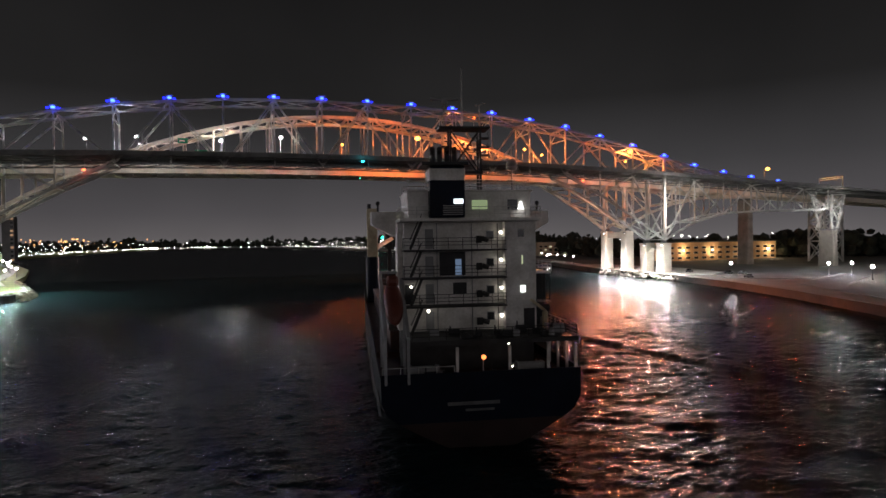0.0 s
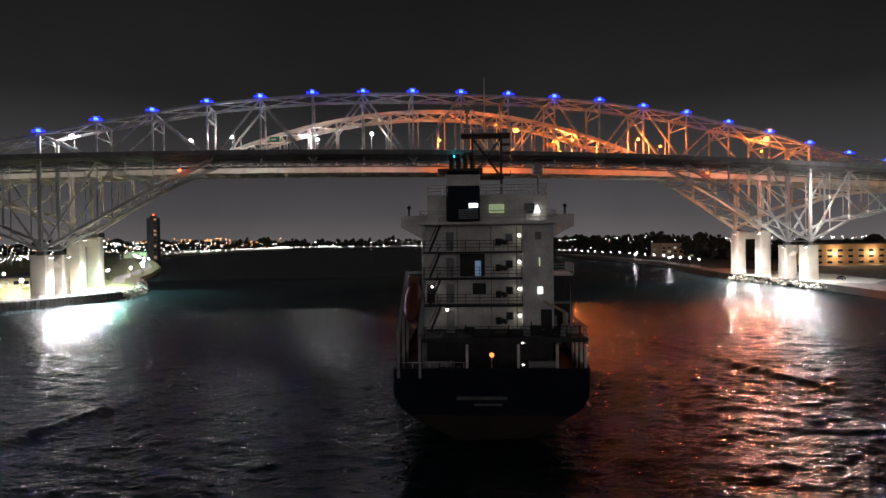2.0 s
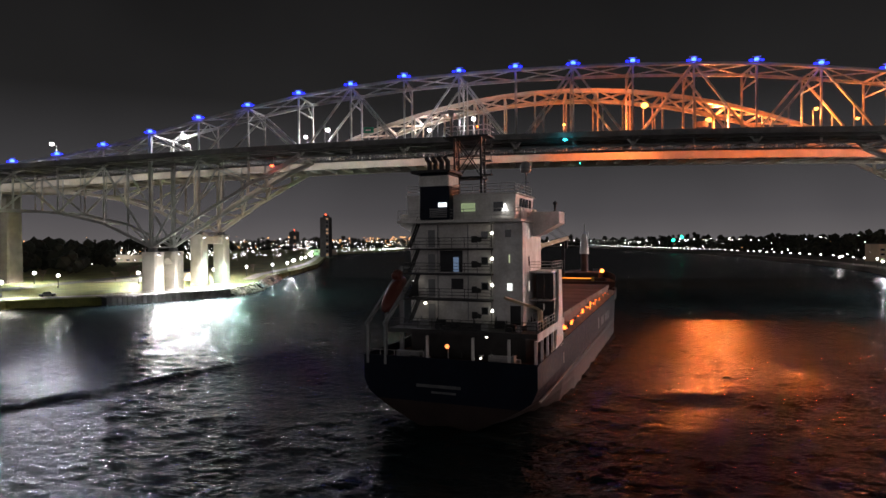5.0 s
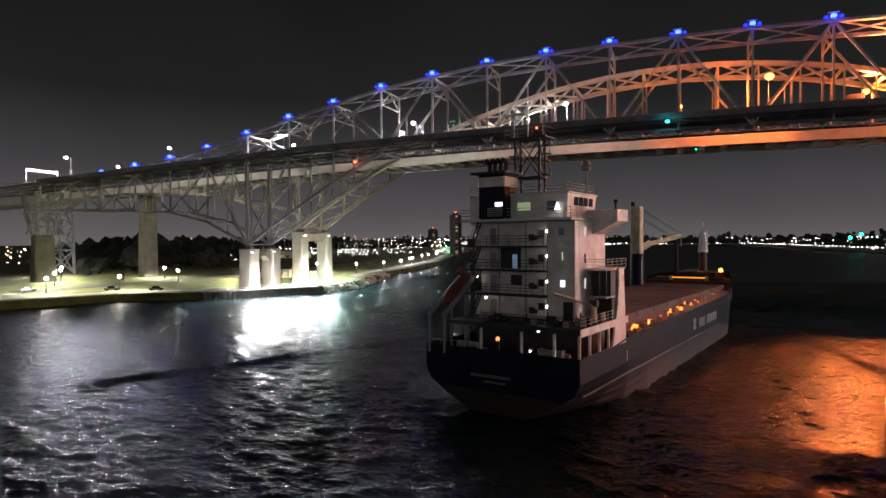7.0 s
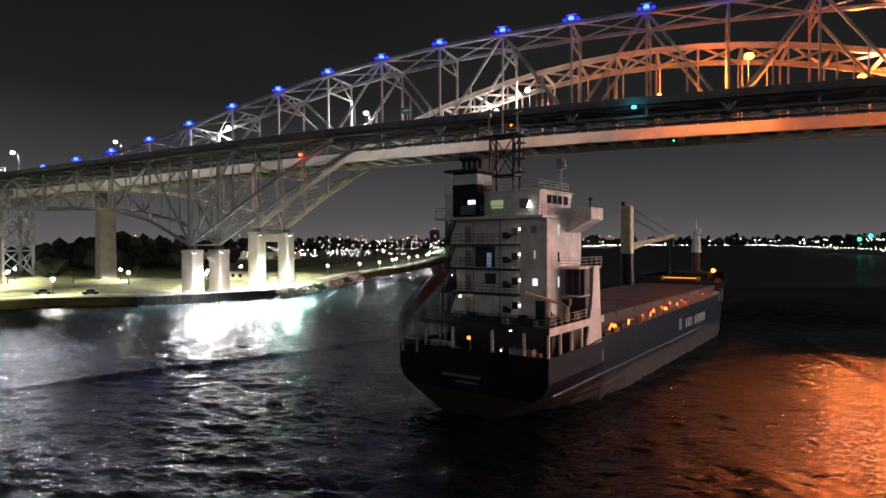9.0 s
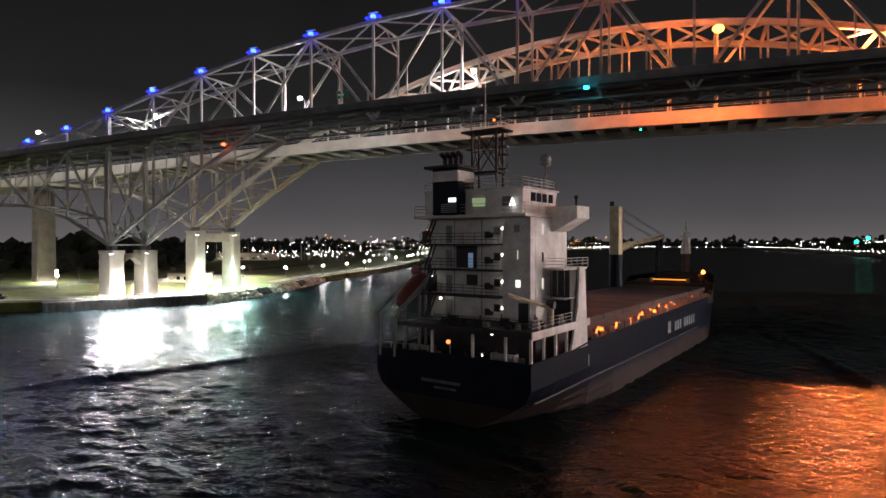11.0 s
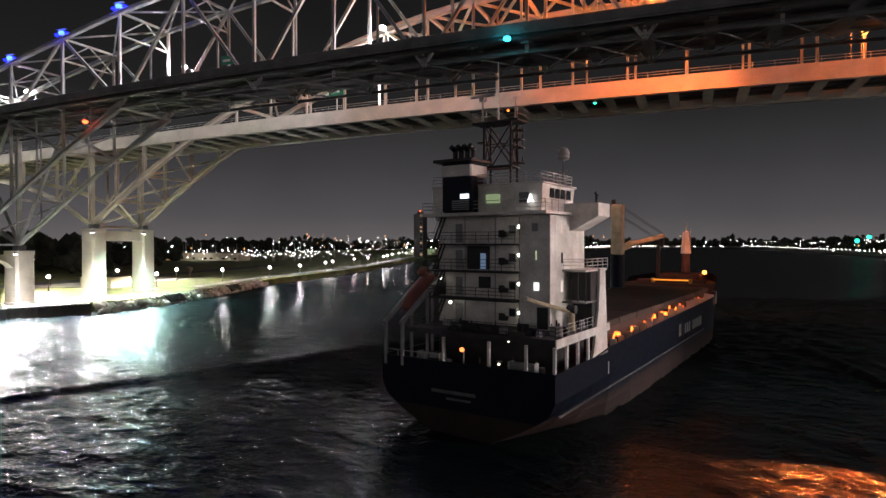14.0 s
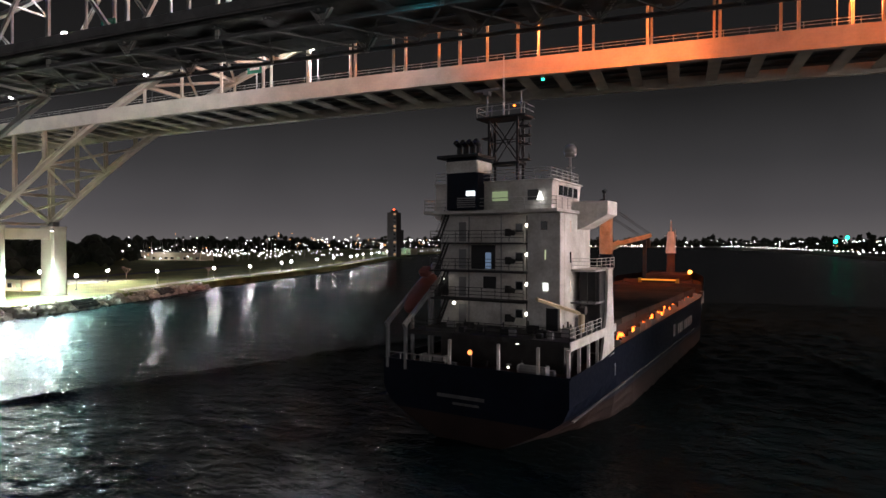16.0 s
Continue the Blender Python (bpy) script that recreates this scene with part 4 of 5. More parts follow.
lamp("facade_light", (-300, 612, 9), 6000, (0.3, 1, 0.6), 0.6)
lamp("marina_light", (-380, 322, 11), 5000, WHITE, 0.6)


G_WINDIM = glow("dim_window_glow", (1, 0.6, 0.35), 0.35)


def tower(at, w, h, label):
    t = thing("tower_block", label, "building", "far towers")
    x, y = at
    part("wall", boxed((x - w / 2, y - w / 2, 2.3), (x + w / 2, y + w / 2, h), 0.1), M_DARKB, t)
    part("roof", boxed((x - w / 4, y - w / 4, h), (x + w / 4, y + w / 4, h + 2.5)), M_ROOF, t)
    for r in range(int(h / 4.2)):
        part("window", boxed((x + w * 0.18, y - w / 2 - 0.1, 4 + r * 4.2), (x + w * 0.42, y - w / 2 + 0.05, 6.2 + r * 4.2)), G_WINDIM if (r * 5) % 7 < 3 else M_GLASS, t)
    part("beacon", ball(bmesh.new(), (x, y, h + 3), 1.0, 1), G_RED, t, "red warning light")
    return t


tower((-253, 516), 11, 49, "dark tower block with a red roof light")
tower((-560, 1180), 18, 46, "dark far tower block with a red roof light")

# far lights, each too small to pick apart
rnd = random.Random(11)


def scatter(name, material, label, count, zone, zr, size):
    bm = bmesh.new()
    hubs = [rnd.uniform(0.05, 0.95) for _ in range(7)]
    for _ in range(count):
        x, y = zone(rnd.choice(hubs) + rnd.gauss(0, 0.03) if rnd.random() < 0.55 else rnd.random(), rnd.random())
        s = 0.95 * rnd.uniform(*size) * math.hypot(x, y + 120) / 1000
        bmesh.ops.create_icosphere(bm, subdivisions=1, radius=s, matrix=Matrix.Translation((x, y, rnd.uniform(*zr))))
    return tagged(finish(name, bm, material), label, "lights", kind="stuff")


def left_zone(u, v):
    u = min(max(u, 0.0), 1.0)
    y = 330 + 2200 * u ** 1.4
    shore = np.interp(y, [376, 734, 1300, 2500], [-209, -328, -320, -260])
    return shore - 20 - 900 * v ** 1.5 * (0.4 + u), y


def right_zone(u, v):
    u = min(max(u, 0.0), 1.0)
    y = 250 + 2100 * u ** 1.2
    shore = np.interp(y, [200, 320, 560, 900, 1400, 2500], [178, 200, 216, 214, 196, 150])
    return shore + 15 + 700 * v ** 1.4, y


def far_zone(u, v):
    return -1200 + 2600 * u, 2330 + 500 * v


scatter("city_lights", G_CITYW, "white street lights of the far bank", 560, left_zone, (3.5, 24), (0.12, 0.7))
scatter("city_lights", G_CITYO, "orange street lights of the far bank", 150, left_zone, (6, 30), (0.15, 0.75))
scatter("city_lights", G_CITYW, "white street lights along the far shore", 560, right_zone, (3.5, 22), (0.2, 0.85))
scatter("city_lights", G_CITYO, "orange street lights along the far shore", 60, right_zone, (6, 22), (0.2, 0.6))
scatter("city_lights", G_CITYW, "white lights on the far horizon", 380, far_zone, (5, 26), (0.3, 1.1))
scatter("city_lights", G_CITYO, "orange refinery lights on the far horizon", 110, lambda u, v: (-900 + 600 * u, 2360 + 200 * v), (14, 45), (0.3, 0.9))


def quay_zone(u, v):
    """Along the far waterside, bank to bank."""
    u = min(max(u, 0.0), 1.0)
    return float(np.interp(u, (0, 0.25, 0.6, 0.75, 1), (-332, -324, -264, -262, 150))) + 2 * v, float(np.interp(u, (0, 0.25, 0.6, 0.75, 1), (760, 1300, 2110, 2305, 2156))) + 4


scatter("quay_lights", G_CITYW, "white lamps along the far waterside", 190, quay_zone, (4, 7.5), (0.3, 0.7))


def marina_zone(u, v):
    return -470 + 190 * u, 300 + 180 * v


scatter("marina_lights", G_CITYW, "white lights among the marina berths", 130, marina_zone, (5, 11), (0.25, 0.9))


def town_zone(u, v):
    return -330 - 520 * v ** 1.3, 10 + 330 * u


scatter("town_lights", G_CITYW, "white street lights of the town behind the park", 170, town_zone, (4, 16), (0.3, 1.0))
scatter("town_lights", G_CITYO, "orange street lights of the town behind the park", 70, town_zone, (4, 14), (0.3, 1.0))
masts = bmesh.new()
for _ in range(60):
    x, y = marina_zone(rnd.random(), rnd.random())
    rod(masts, (x, y, 2.3), (x, y, rnd.uniform(12, 19)), 0.12, 0.08, 4)
tagged(finish("yacht_masts", masts, M_RAIL), "thin pale yacht masts in the marina", "masts", kind="stuff")


def nav_beacon(x, y, z):
    t = thing("harbour_beacon", "green harbour beacon on the far shore", "beacon", "green beacons")
    part("post", rod(bmesh.new(), (x, y, 2.2), (x, y, z), 0.5, 0.3, 6), M_STEEL, t)
    part("lens", ball(bmesh.new(), (x, y, z + 2), 3.2, 1), G_GREEN, t, "glowing green lens")


nav_beacon(258, 1050, 18)
nav_beacon(276, 1060, 24)

# woods along the banks: joined clumps with uneven tops
def woods(name, label, line, count, height, depth, seed):
    r = random.Random(seed)
    verts, faces = [], []
    ico = bmesh.new()
    bmesh.ops.create_icosphere(ico, subdivisions=1, radius=1)
    base = [v.co.copy() for v in ico.verts]
    tris = [[v.index for v in f.verts] for f in ico.faces]
    ico.free()
    pts = [Vector(p) for p in line]
    lens = [(q - p).length for p, q in zip(pts, pts[1:])]
    for _ in range(count):
        u = r.uniform(0, sum(lens))
        for p, q, d in zip(pts, pts[1:], lens):
            if u <= d:
                break
            u -= d
        c = p.lerp(q, u / d) + Vector((r.uniform(-depth, depth), r.uniform(-depth, depth)))
        top = 2.3 + height * (0.35 + 0.65 * r.random()) * (0.75 + 0.5 * noise.noise(Vector((c.x * 0.012, c.y * 0.012, seed))))
        for k in range(5):
            s = r.uniform(0.9, 2.6) * height / 12
            o = Vector((c.x + r.uniform(-3, 3), c.y + r.uniform(-3, 3), max(2.6 + s, top * r.uniform(0.25, 1.0))))
            n0 = len(verts)
            verts += [(o + v * s * r.uniform(0.6, 1.25))[:] for v in base]
            faces += [[n0 + i for i in f] for f in tris]
    me = bpy.data.meshes.new(name)
    me.from_pydata(verts, [], faces)
    me.materials.append(M_WOOD)
    return tagged(new(name, me), label, "trees", kind="stuff")


woods("far_trees", "dark distant wood on the right bank", [(260, 180), (290, 420), (300, 900), (270, 1500), (200, 2100)], 1100, 24, 25, 1)
woods("far_trees", "dark distant wood on the left bank", [(-300, 90), (-400, 240), (-560, 520), (-700, 1000), (-600, 1700), (-300, 2250)], 1300, 27, 45, 2)
woods("far_trees", "dark wood on the far horizon", [(-1400, 2450), (-200, 2420), (200, 2380), (1500, 2300)], 1000, 46, 60, 3)
woods("far_trees", "dark wood behind the right pier", [(300, 140), (430, 90), (620, 40)], 340, 22, 25, 4)


def bare_tree(seed, h):
    r = random.Random(seed)
    t = thing("bare_tree", "small leafless park tree lit by lamps", "tree", "bare park trees")
    bm, tw = bmesh.new(), bmesh.new()
    rod(bm, (0, 0, 0), (0, 0, h * 0.4), 0.16, 0.11, 6)

    def grow(b, at, way, ln, rad, depth):
        to = at + way * ln
        rod(b, at, to, rad, rad * 0.6, 4)
        if depth:
            for _ in range(3):
                w = (way + Vector((r.uniform(-0.8, 0.8), r.uniform(-0.8, 0.8), r.uniform(-0.1, 0.6)))).normalized()
                grow(tw, at.lerp(to, r.uniform(0.55, 1.0)), w, ln * 0.68, rad * 0.55, depth - 1)

    for k in range(5):
        a = k * 1.26 + r.uniform(-0.3, 0.3)
        grow(bm, Vector((0, 0, h * (0.3 + 0.02 * k))), Vector((math.cos(a) * 0.6, math.sin(a) * 0.6, 0.8)).normalized(), h * 0.26, 0.08, 3)
    part("trunk", bm, M_BARK, t)
    part("crown", tw, M_BARK, t, "fine bare twigs")
    return t


tree_a, tree_b = bare_tree(3, 6.5), bare_tree(5, 5.5)
for k, (x, y) in enumerate(((-183, 118), (-206, 92), (-214, 108), (-170, 150), (-225, 60), (-190, 60), (-212, 20))):
    src = tree_a if k % 2 == 0 else tree_b
    if k < 2:
        src.matrix_basis = pose(x, y, 2.35)
    else:
        copy_thing(src, pose(x, y, 2.35, 0, 0, 57 * k))

# ---- the ship ----
def hull_half(y, z):
    """Half breadth of the hull at a place along it and a height."""
    b = 9.05
    if y > 62:
        u = (y - 62) / (96.5 - 62 + 0.28 * (z - 6))
        b *= max(0.0, 1 - max(0, u) ** (1.9 + 0.06 * z)) if u < 1 else 0.0
    if y < 12:
        cut = max(0.0, (12 - y) / 17)
        low = max(0.0, (3.6 - z) / 4.6)
        b *= 1 - 0.9 * min(1.0, low * cut) ** 1.3
    return b


def sheer(y):
    if y < 9:
        return 6.6
    if y < 70:
        return 7.0 + 0.6 * (y - 9) / 61
    return 7.6 + min(1.0, (y - 70) / 5) * 3.0 + max(0, y - 75) * 0.03


def ship():
    s = thing("cargo_ship", "navy-hulled cargo ship with white deckhouse seen from astern", "ship")
    ys = [-5.0, -4.6, -3, 0, 4, 9, 9.05, 16, 26, 36, 46, 56, 62, 66, 70, 72, 75, 78, 82, 86, 90, 93, 95, 96.6]

    def shell(levels, name, material, label=""):
        bm = bmesh.new()
        for side in (-1, 1):
            rows = []
            for y in ys:
                row = []
                for lv in levels:
                    z = lv if lv is not None else sheer(y)
                    row.append(bm.verts.new((side * max(0.02, hull_half(y, z)), y + (0.28 * (z - 6) if y > 94 else 0) , z)))
                rows.append(row)
            for a, b in zip(rows, rows[1:]):
                for k in range(len(levels) - 1):
                    bm.faces.new((a[k], b[k], b[k + 1], a[k + 1]) if side > 0 else (b[k], a[k], a[k + 1], b[k + 1]))
            if side > 0:
                right = rows[0]
            else:
                left = rows[0]
        for k in range(len(levels) - 1):
            bm.faces.new((left[k], right[k], right[k + 1], left[k + 1]))
        bmesh.ops.recalc_face_normals(bm, faces=bm.faces[:])
        return part(name, bm, material, s, label)

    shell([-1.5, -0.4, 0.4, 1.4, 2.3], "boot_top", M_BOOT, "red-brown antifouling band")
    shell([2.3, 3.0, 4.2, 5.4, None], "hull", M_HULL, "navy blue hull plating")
    bm = bmesh.new()
    for side in (-1, 1):
        for a, b in zip(ys, ys[1:]):
            if b - a > 0.1:
                beam(bm, (side * (hull_half(a, sheer(a)) + 0.02), a, sheer(a)), (side * (hull_half(b, sheer(b)) + 0.02), b, sheer(b)), 0.16, 0.14)
    beam(bm, (-9, -5, 6.6), (9, -5, 6.6), 0.16, 0.14)
    part("bulwark_rail", bm, M_HULL, s)
    bm = bmesh.new()
    for side in (-1, 1):
        beam(bm, (side * 9.12, -4.4, 3.05), (side * 9.12, 58, 3.05), 0.12, 0.2)
    part("rubbing_strake", bm, M_NAME, s)
    bm = bmesh.new()
    prev = None
    for y in ys:
        z = 5.6 if y < 9.02 else (6.2 if y < 72 else 9.6)
        w = max(0.05, hull_half(y, z) - 0.12)
        row = [bm.verts.new((-w, y, z)), bm.verts.new((w, y, z))]
        if prev:
            bm.faces.new((prev[0], prev[1], row[1], row[0]))
        prev = row
    part("main_deck", bm, M_DECK, s)
    # lettering on the stern and side, plain bars
    part("stern_name_bar", boxed((-3.2, -5.06, 3.75), (1.5, -5.01, 4.05)), M_NAME, s)
    part("stern_port_bar", boxed((-1.6, -5.06, 3.2), (1.0, -5.01, 3.4)), M_NAME, s)
    for y0, y1 in ((39.6, 41.4), (43.5, 44.6), (44.9, 46.0), (46.3, 47.4), (49, 50.2), (50.5, 51.7), (52, 53.2), (53.5, 54.7), (55, 56.2)):
        part("side_letter_bar", boxed((9.06, y0, 4.1), (9.1, y1 - 0.35, 5.5 if y0 > 42 else 5.8)), M_GREYP, s)
    part("draught_mark", boxed((9.06, 8.4, 4.4), (9.1, 8.6, 5.6)), M_WHITE, s)

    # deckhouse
    # near-black colour stands for the shade under the poop deck
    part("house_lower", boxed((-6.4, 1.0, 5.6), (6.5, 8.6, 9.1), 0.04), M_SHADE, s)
    part("house_block", boxed((-6.4, 1.0, 9.5), (6.5, 8.6, 20.1), 0.04), M_WHITE, s)
    part("house_column", boxed((3.4, -0.1, 9.5), (6.5, 0.99, 20.1), 0.03), M_WHITE, s)
    part("stair_trunk", boxed((-6.9, 2.2, 9.5), (-6.41, 5.0, 20.1), 0.03), M_WHITE, s)
    # dark slabs carry the shadow lines under each balcony in their colour
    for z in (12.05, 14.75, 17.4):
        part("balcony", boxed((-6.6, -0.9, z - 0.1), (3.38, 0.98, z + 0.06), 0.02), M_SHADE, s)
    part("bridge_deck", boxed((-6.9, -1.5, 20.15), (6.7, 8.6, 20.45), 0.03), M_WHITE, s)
    # poop deck and aft fascia coloured as shaded; the starboard fascia stays white
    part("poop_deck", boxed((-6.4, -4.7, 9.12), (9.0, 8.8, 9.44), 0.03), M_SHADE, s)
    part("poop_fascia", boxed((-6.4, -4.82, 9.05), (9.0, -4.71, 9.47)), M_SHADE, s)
    part("poop_fascia", boxed((9.01, -4.8, 8.75), (9.1, 8.8, 9.5)), M_WHITE, s)
    for x, y in ((-2.2, -4.5), (2.6, -4.5), (6.2, -4.5), (8.8, -4.5), (8.85, -2.0), (8.85, 0.6), (8.85, 3.2)):
        part("pillar", boxed((x - 0.12, y - 0.12, 5.6), (x + 0.12, y + 0.12, 8.8)), M_WHITE, s)

    def rail(path, h=1.05, spacing=1.4, paint=None):
        bm = bmesh.new()
        for a, b in zip(path, path[1:]):
            a, b = Vector(a), Vector(b)
            for lv in (0.38, 0.72, h):
                rod(bm, a + Vector((0, 0, lv)), b + Vector((0, 0, lv)), 0.028, seg=4)
            n = max(1, int((b - a).length / spacing))
            for k in range(n + 1):
                p = a.lerp(b, k / n)
                rod(bm, p, p + Vector((0, 0, h)), 0.032, seg=4)
        return part("railing", bm, paint or M_RAIL, s)

    # rails on the shaded aft face get the same darkened colour
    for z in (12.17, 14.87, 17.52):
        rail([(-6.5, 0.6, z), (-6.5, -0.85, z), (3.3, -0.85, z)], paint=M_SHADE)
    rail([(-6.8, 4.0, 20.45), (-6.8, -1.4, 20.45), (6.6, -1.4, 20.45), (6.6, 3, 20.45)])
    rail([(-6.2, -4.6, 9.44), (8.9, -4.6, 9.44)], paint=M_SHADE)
    rail([(8.9, -4.6, 9.44), (8.9, 4.4, 9.44)])
    rail([(-6.0, -0.6, 23.1), (5.8, -0.6, 23.1), (5.9, 6.6, 23.1), (-6.0, 6.6, 23.1)], 1.0)
    rail([(-8.9, -4.8, 5.7), (-2.5, -4.8, 5.7)], 1.5)
    # stairs between the balconies
    for z in (9.44, 12.17, 14.87, 17.52):
        bm = bmesh.new()
        for k in range(9):
            x = -5.9 + 0.11 * k
            box(bm, (x, -0.75, z + 0.28 * k + 0.2), (x + 0.3, -0.2, z + 0.28 * k + 0.25))
        for y in (-0.78, -0.18):
            beam(bm, (-5.9, y, z), (-4.8, y, z + 2.6), 0.2, 0.07)
            rod(bm, (-5.9, y, z + 0.9), (-4.8, y, z + 3.3), 0.03, seg=4)
        part("ladder", bm, M_SHADE, s)
    # doors, windows and wall fittings on the aft face
    part("garage_opening", boxed((-2.9, 0.9, 14.9), (-0.35, 0.985, 17.2)), M_BLACK, s)
    part("lit_doorway", boxed((-1.35, 0.86, 14.95), (-0.75, 0.895, 16.5)), glow("pale_blue_doorway_glow", (0.45, 0.65, 1.0), 0.22), s)
    part("vent_grille", boxed((-1.6, 0.9, 13.1), (-0.25, 0.985, 14.2), 0.02), M_BLACK, s)
    for z in (18.4, 15.7, 13.0, 10.4):
        w = part("window", boxed((1.75, 0.93, z), (2.55, 0.99, z + 0.85)), M_GREYP, s)
        part("pane", boxed((1.83, 0.90, z + 0.07), (2.47, 0.929, z + 0.78)), M_GLASS, w)
    for z in (9.5, 12.2, 14.9, 17.55):
        part("door", boxed((-4.3, 0.93, z), (-3.5, 0.985, z + 1.9), 0.01), M_GREYP, s)
        part("hose_box", boxed((0.75, 0.7, z + 0.5), (1.3, 0.985, z + 1.2), 0.03), M_SHADE, s)
        part("fire_hose", rod(bmesh.new(), (1.25, 0.45, z + 0.95), (1.85, 0.45, z + 0.75), 0.24, seg=9), M_SHADE, s)
        part("cable_run", beam(bmesh.new(), (2.9, 0.93, z), (2.9, 0.93, z + 2.4), 0.07, 0.07), M_SHADE, s)
    for x in (-3.15, 0.3):
        part("down_pipe", rod(bmesh.new(), (x, 0.9, 9.5), (x, 0.9, 20.0), 0.05, seg=6), M_GREYP, s)
    part("side_doorway", boxed((-6.3, 0.9, 12.2), (-5.5, 0.985, 14.1)), M_BLACK, s)
    part("door", boxed((5.2, -0.16, 9.6), (6.3, -0.11, 11.6), 0.01), M_BLACK, s)
    for z, x in ((18.6, 5.0),):
        part("window", boxed((x - 0.3, -0.16, z), (x + 0.3, -0.105, z + 0.75)), M_GLASS, s)
    part("slit_window", boxed((5.05, -0.14, 15.95), (5.17, -0.105, 16.8)), G_ROOM, s)
    part("lit_window", boxed((4.9, -0.16, 13.15), (5.4, -0.105, 13.85)), glow("bright_cabin_glow", (0.95, 1, 0.95), 1.6), s)
    for z in (18.4, 12.9):
        part("side_window", boxed((6.505, 2.45, z), (6.54, 2.75, z + 1.05)), glow("pink_cabin_glow", (1, 0.85, 0.75), 0.9), s)
    for z in (15.6,):
        part("side_window", boxed((6.505, 2.45, z), (6.54, 2.75, z + 1.0)), M_GLASS, s)
    for z in (19.03, 16.36, 13.62, 10.9):
        lt = part("deck_lamp", boxed((2.95, 0.55, z + 0.16), (3.35, 0.98, z + 0.28), 0.02), M_GREYP, s)
        part("bulb", ball(bmesh.new(), (3.13, 0.35, z), 0.17, 2), G_SHIPW, lt)
    for at, r in (((-5.75, 0.5, 13.9), 0.13), ((-4.2, -0.2, 11.6), 0.16), ((3.2, -1.9, 8.6), 0.16), ((3.1, -3.6, 6.7), 0.1)):
        lt = part("deck_lamp", boxed((at[0] - 0.2, at[1] - 0.1, at[2] + 0.17), (at[0] + 0.2, at[1] + 0.3, at[2] + 0.27), 0.02), M_GREYP, s)
        part("bulb", ball(bmesh.new(), at, r, 2), G_SHIPW, lt)
    lt = part("stern_light", rod(bmesh.new(), (0.1, -4.7, 6.6), (0.1, -4.7, 7.7), 0.05), M_GREYP, s)
    part("bulb", ball(bmesh.new(), (0.1, -5.0, 7.92), 0.22, 2), glow("stern_light_glow", (1, 0.22, 0.06), 3.0), lt, "orange stern light")
    rnd2 = random.Random(21)
    for k in range(30):
        x, y = rnd2.uniform(-6, 8.0), rnd2.uniform(-4.1, -1.4)
        z = 9.44 if k % 2 else 5.6
        h = rnd2.uniform(0.25, 0.9)
        bm = boxed((x, y, z), (x + rnd2.uniform(0.3, 1.3), y + rnd2.uniform(0.3, 0.9), z + h), 0.06)
        rod(bm, (x + 0.15, y + 0.15, z + h * 0.5), (x + 0.15, y + 0.15, z + h + rnd2.uniform(0.1, 0.7)), 0.07, seg=6)
        part("deck_locker", bm, M_BLACK if k % 5 else M_GREYP, s)
    for x in (-5, 5):
        bm = bmesh.new()
        rod(bm, (x - 1.1, -2.6, 6.4), (x + 1.1, -2.6, 6.4), 0.5, seg=12)
        box(bm, (x - 1.3, -3.1, 5.6), (x - 1.1, -2.1, 6.9))
        box(bm, (x + 1.1, -3.1, 5.6), (x + 1.3, -2.1, 6.9))
        part("mooring_winch", bm, M_GREYP, s)

    # wheelhouse and wings
    bm = bmesh.new()
    r = bmesh.ops.create_cube(bm, size=1, matrix=Matrix.Translation((-0.1, 3.2, 21.75)) @ Matrix.Diagonal((11.8, 7.4, 2.6, 1)))
    for v in r["verts"]:
        if v.co.z > 21.7 and v.co.y > 3.2:
            v.co.y += 0.5
        if v.co.z > 21.7:
            v.co.x *= 1.02
    wh = part("wheelhouse", bm, M_WHITE, s)
    part("roof_edge", boxed((-6.2, -0.65, 22.98), (6.1, 7.5, 23.14), 0.03), M_WHITE, wh)
    for y0 in (1.2, 2.5, 3.8, 5.3):
        part("window", boxed((5.86, y0, 21.75), (5.95, y0 + 0.95, 22.65)), M_GLASS, wh)
    for x0 in (-5, -3.6, -2.2, -0.8, 0.6, 2.0, 3.4):
        part("window", boxed((x0, 7.2, 21.7), (x0 + 1.2, 7.5, 22.6)), M_GLASS, wh)
    part("lit_window", boxed((0.1, -0.62, 21.3), (1.6, -0.51, 22.15)), glow("dim_bridge_glow", (0.8, 1, 0.55), 0.28), wh)
    part("dark_window", boxed((3.6, -0.6, 21.2), (4.6, -0.51, 22.2)), M_GLASS, wh)
    bm = bmesh.new()
    rod(bm, (4.85, -0.75, 21.2), (4.85, -0.75, 22.0), 0.36, 0.08, 8)
    part("lit_doorway", bm, glow("white_doorway_glow", (1, 0.98, 0.95), 2.2), wh)
    for side in (-1, 1):
        bm = bmesh.new()
        vs = [[bm.verts.new((side * x, y, z)) for x, z in ((5.9, 18.5), (7.2, 18.9), (9.35, 20.1), (9.35, 21.35), (5.9, 21.35))] for y in (4.6, 7.9)]
        bm.faces.new(vs[0])
        bm.faces.new(vs[1])
        for k in range(5):
            bm.faces.new((vs[0][k], vs[0][(k + 1) % 5], vs[1][(k + 1) % 5], vs[1][k]))
        bmesh.ops.recalc_face_normals(bm, faces=bm.faces[:])
        part("bridge_wing", bm, M_WHITE, s)
        bm = bmesh.new()
        rod(bm, (side * 8.6, 6.2, 21.3), (side * 8.6, 6.2, 22.1), 0.12)
        ball(bm, (side * 8.6, 6.2, 22.3), 0.26, 1)
        part("searchlight", bm, M_BLACK, s)
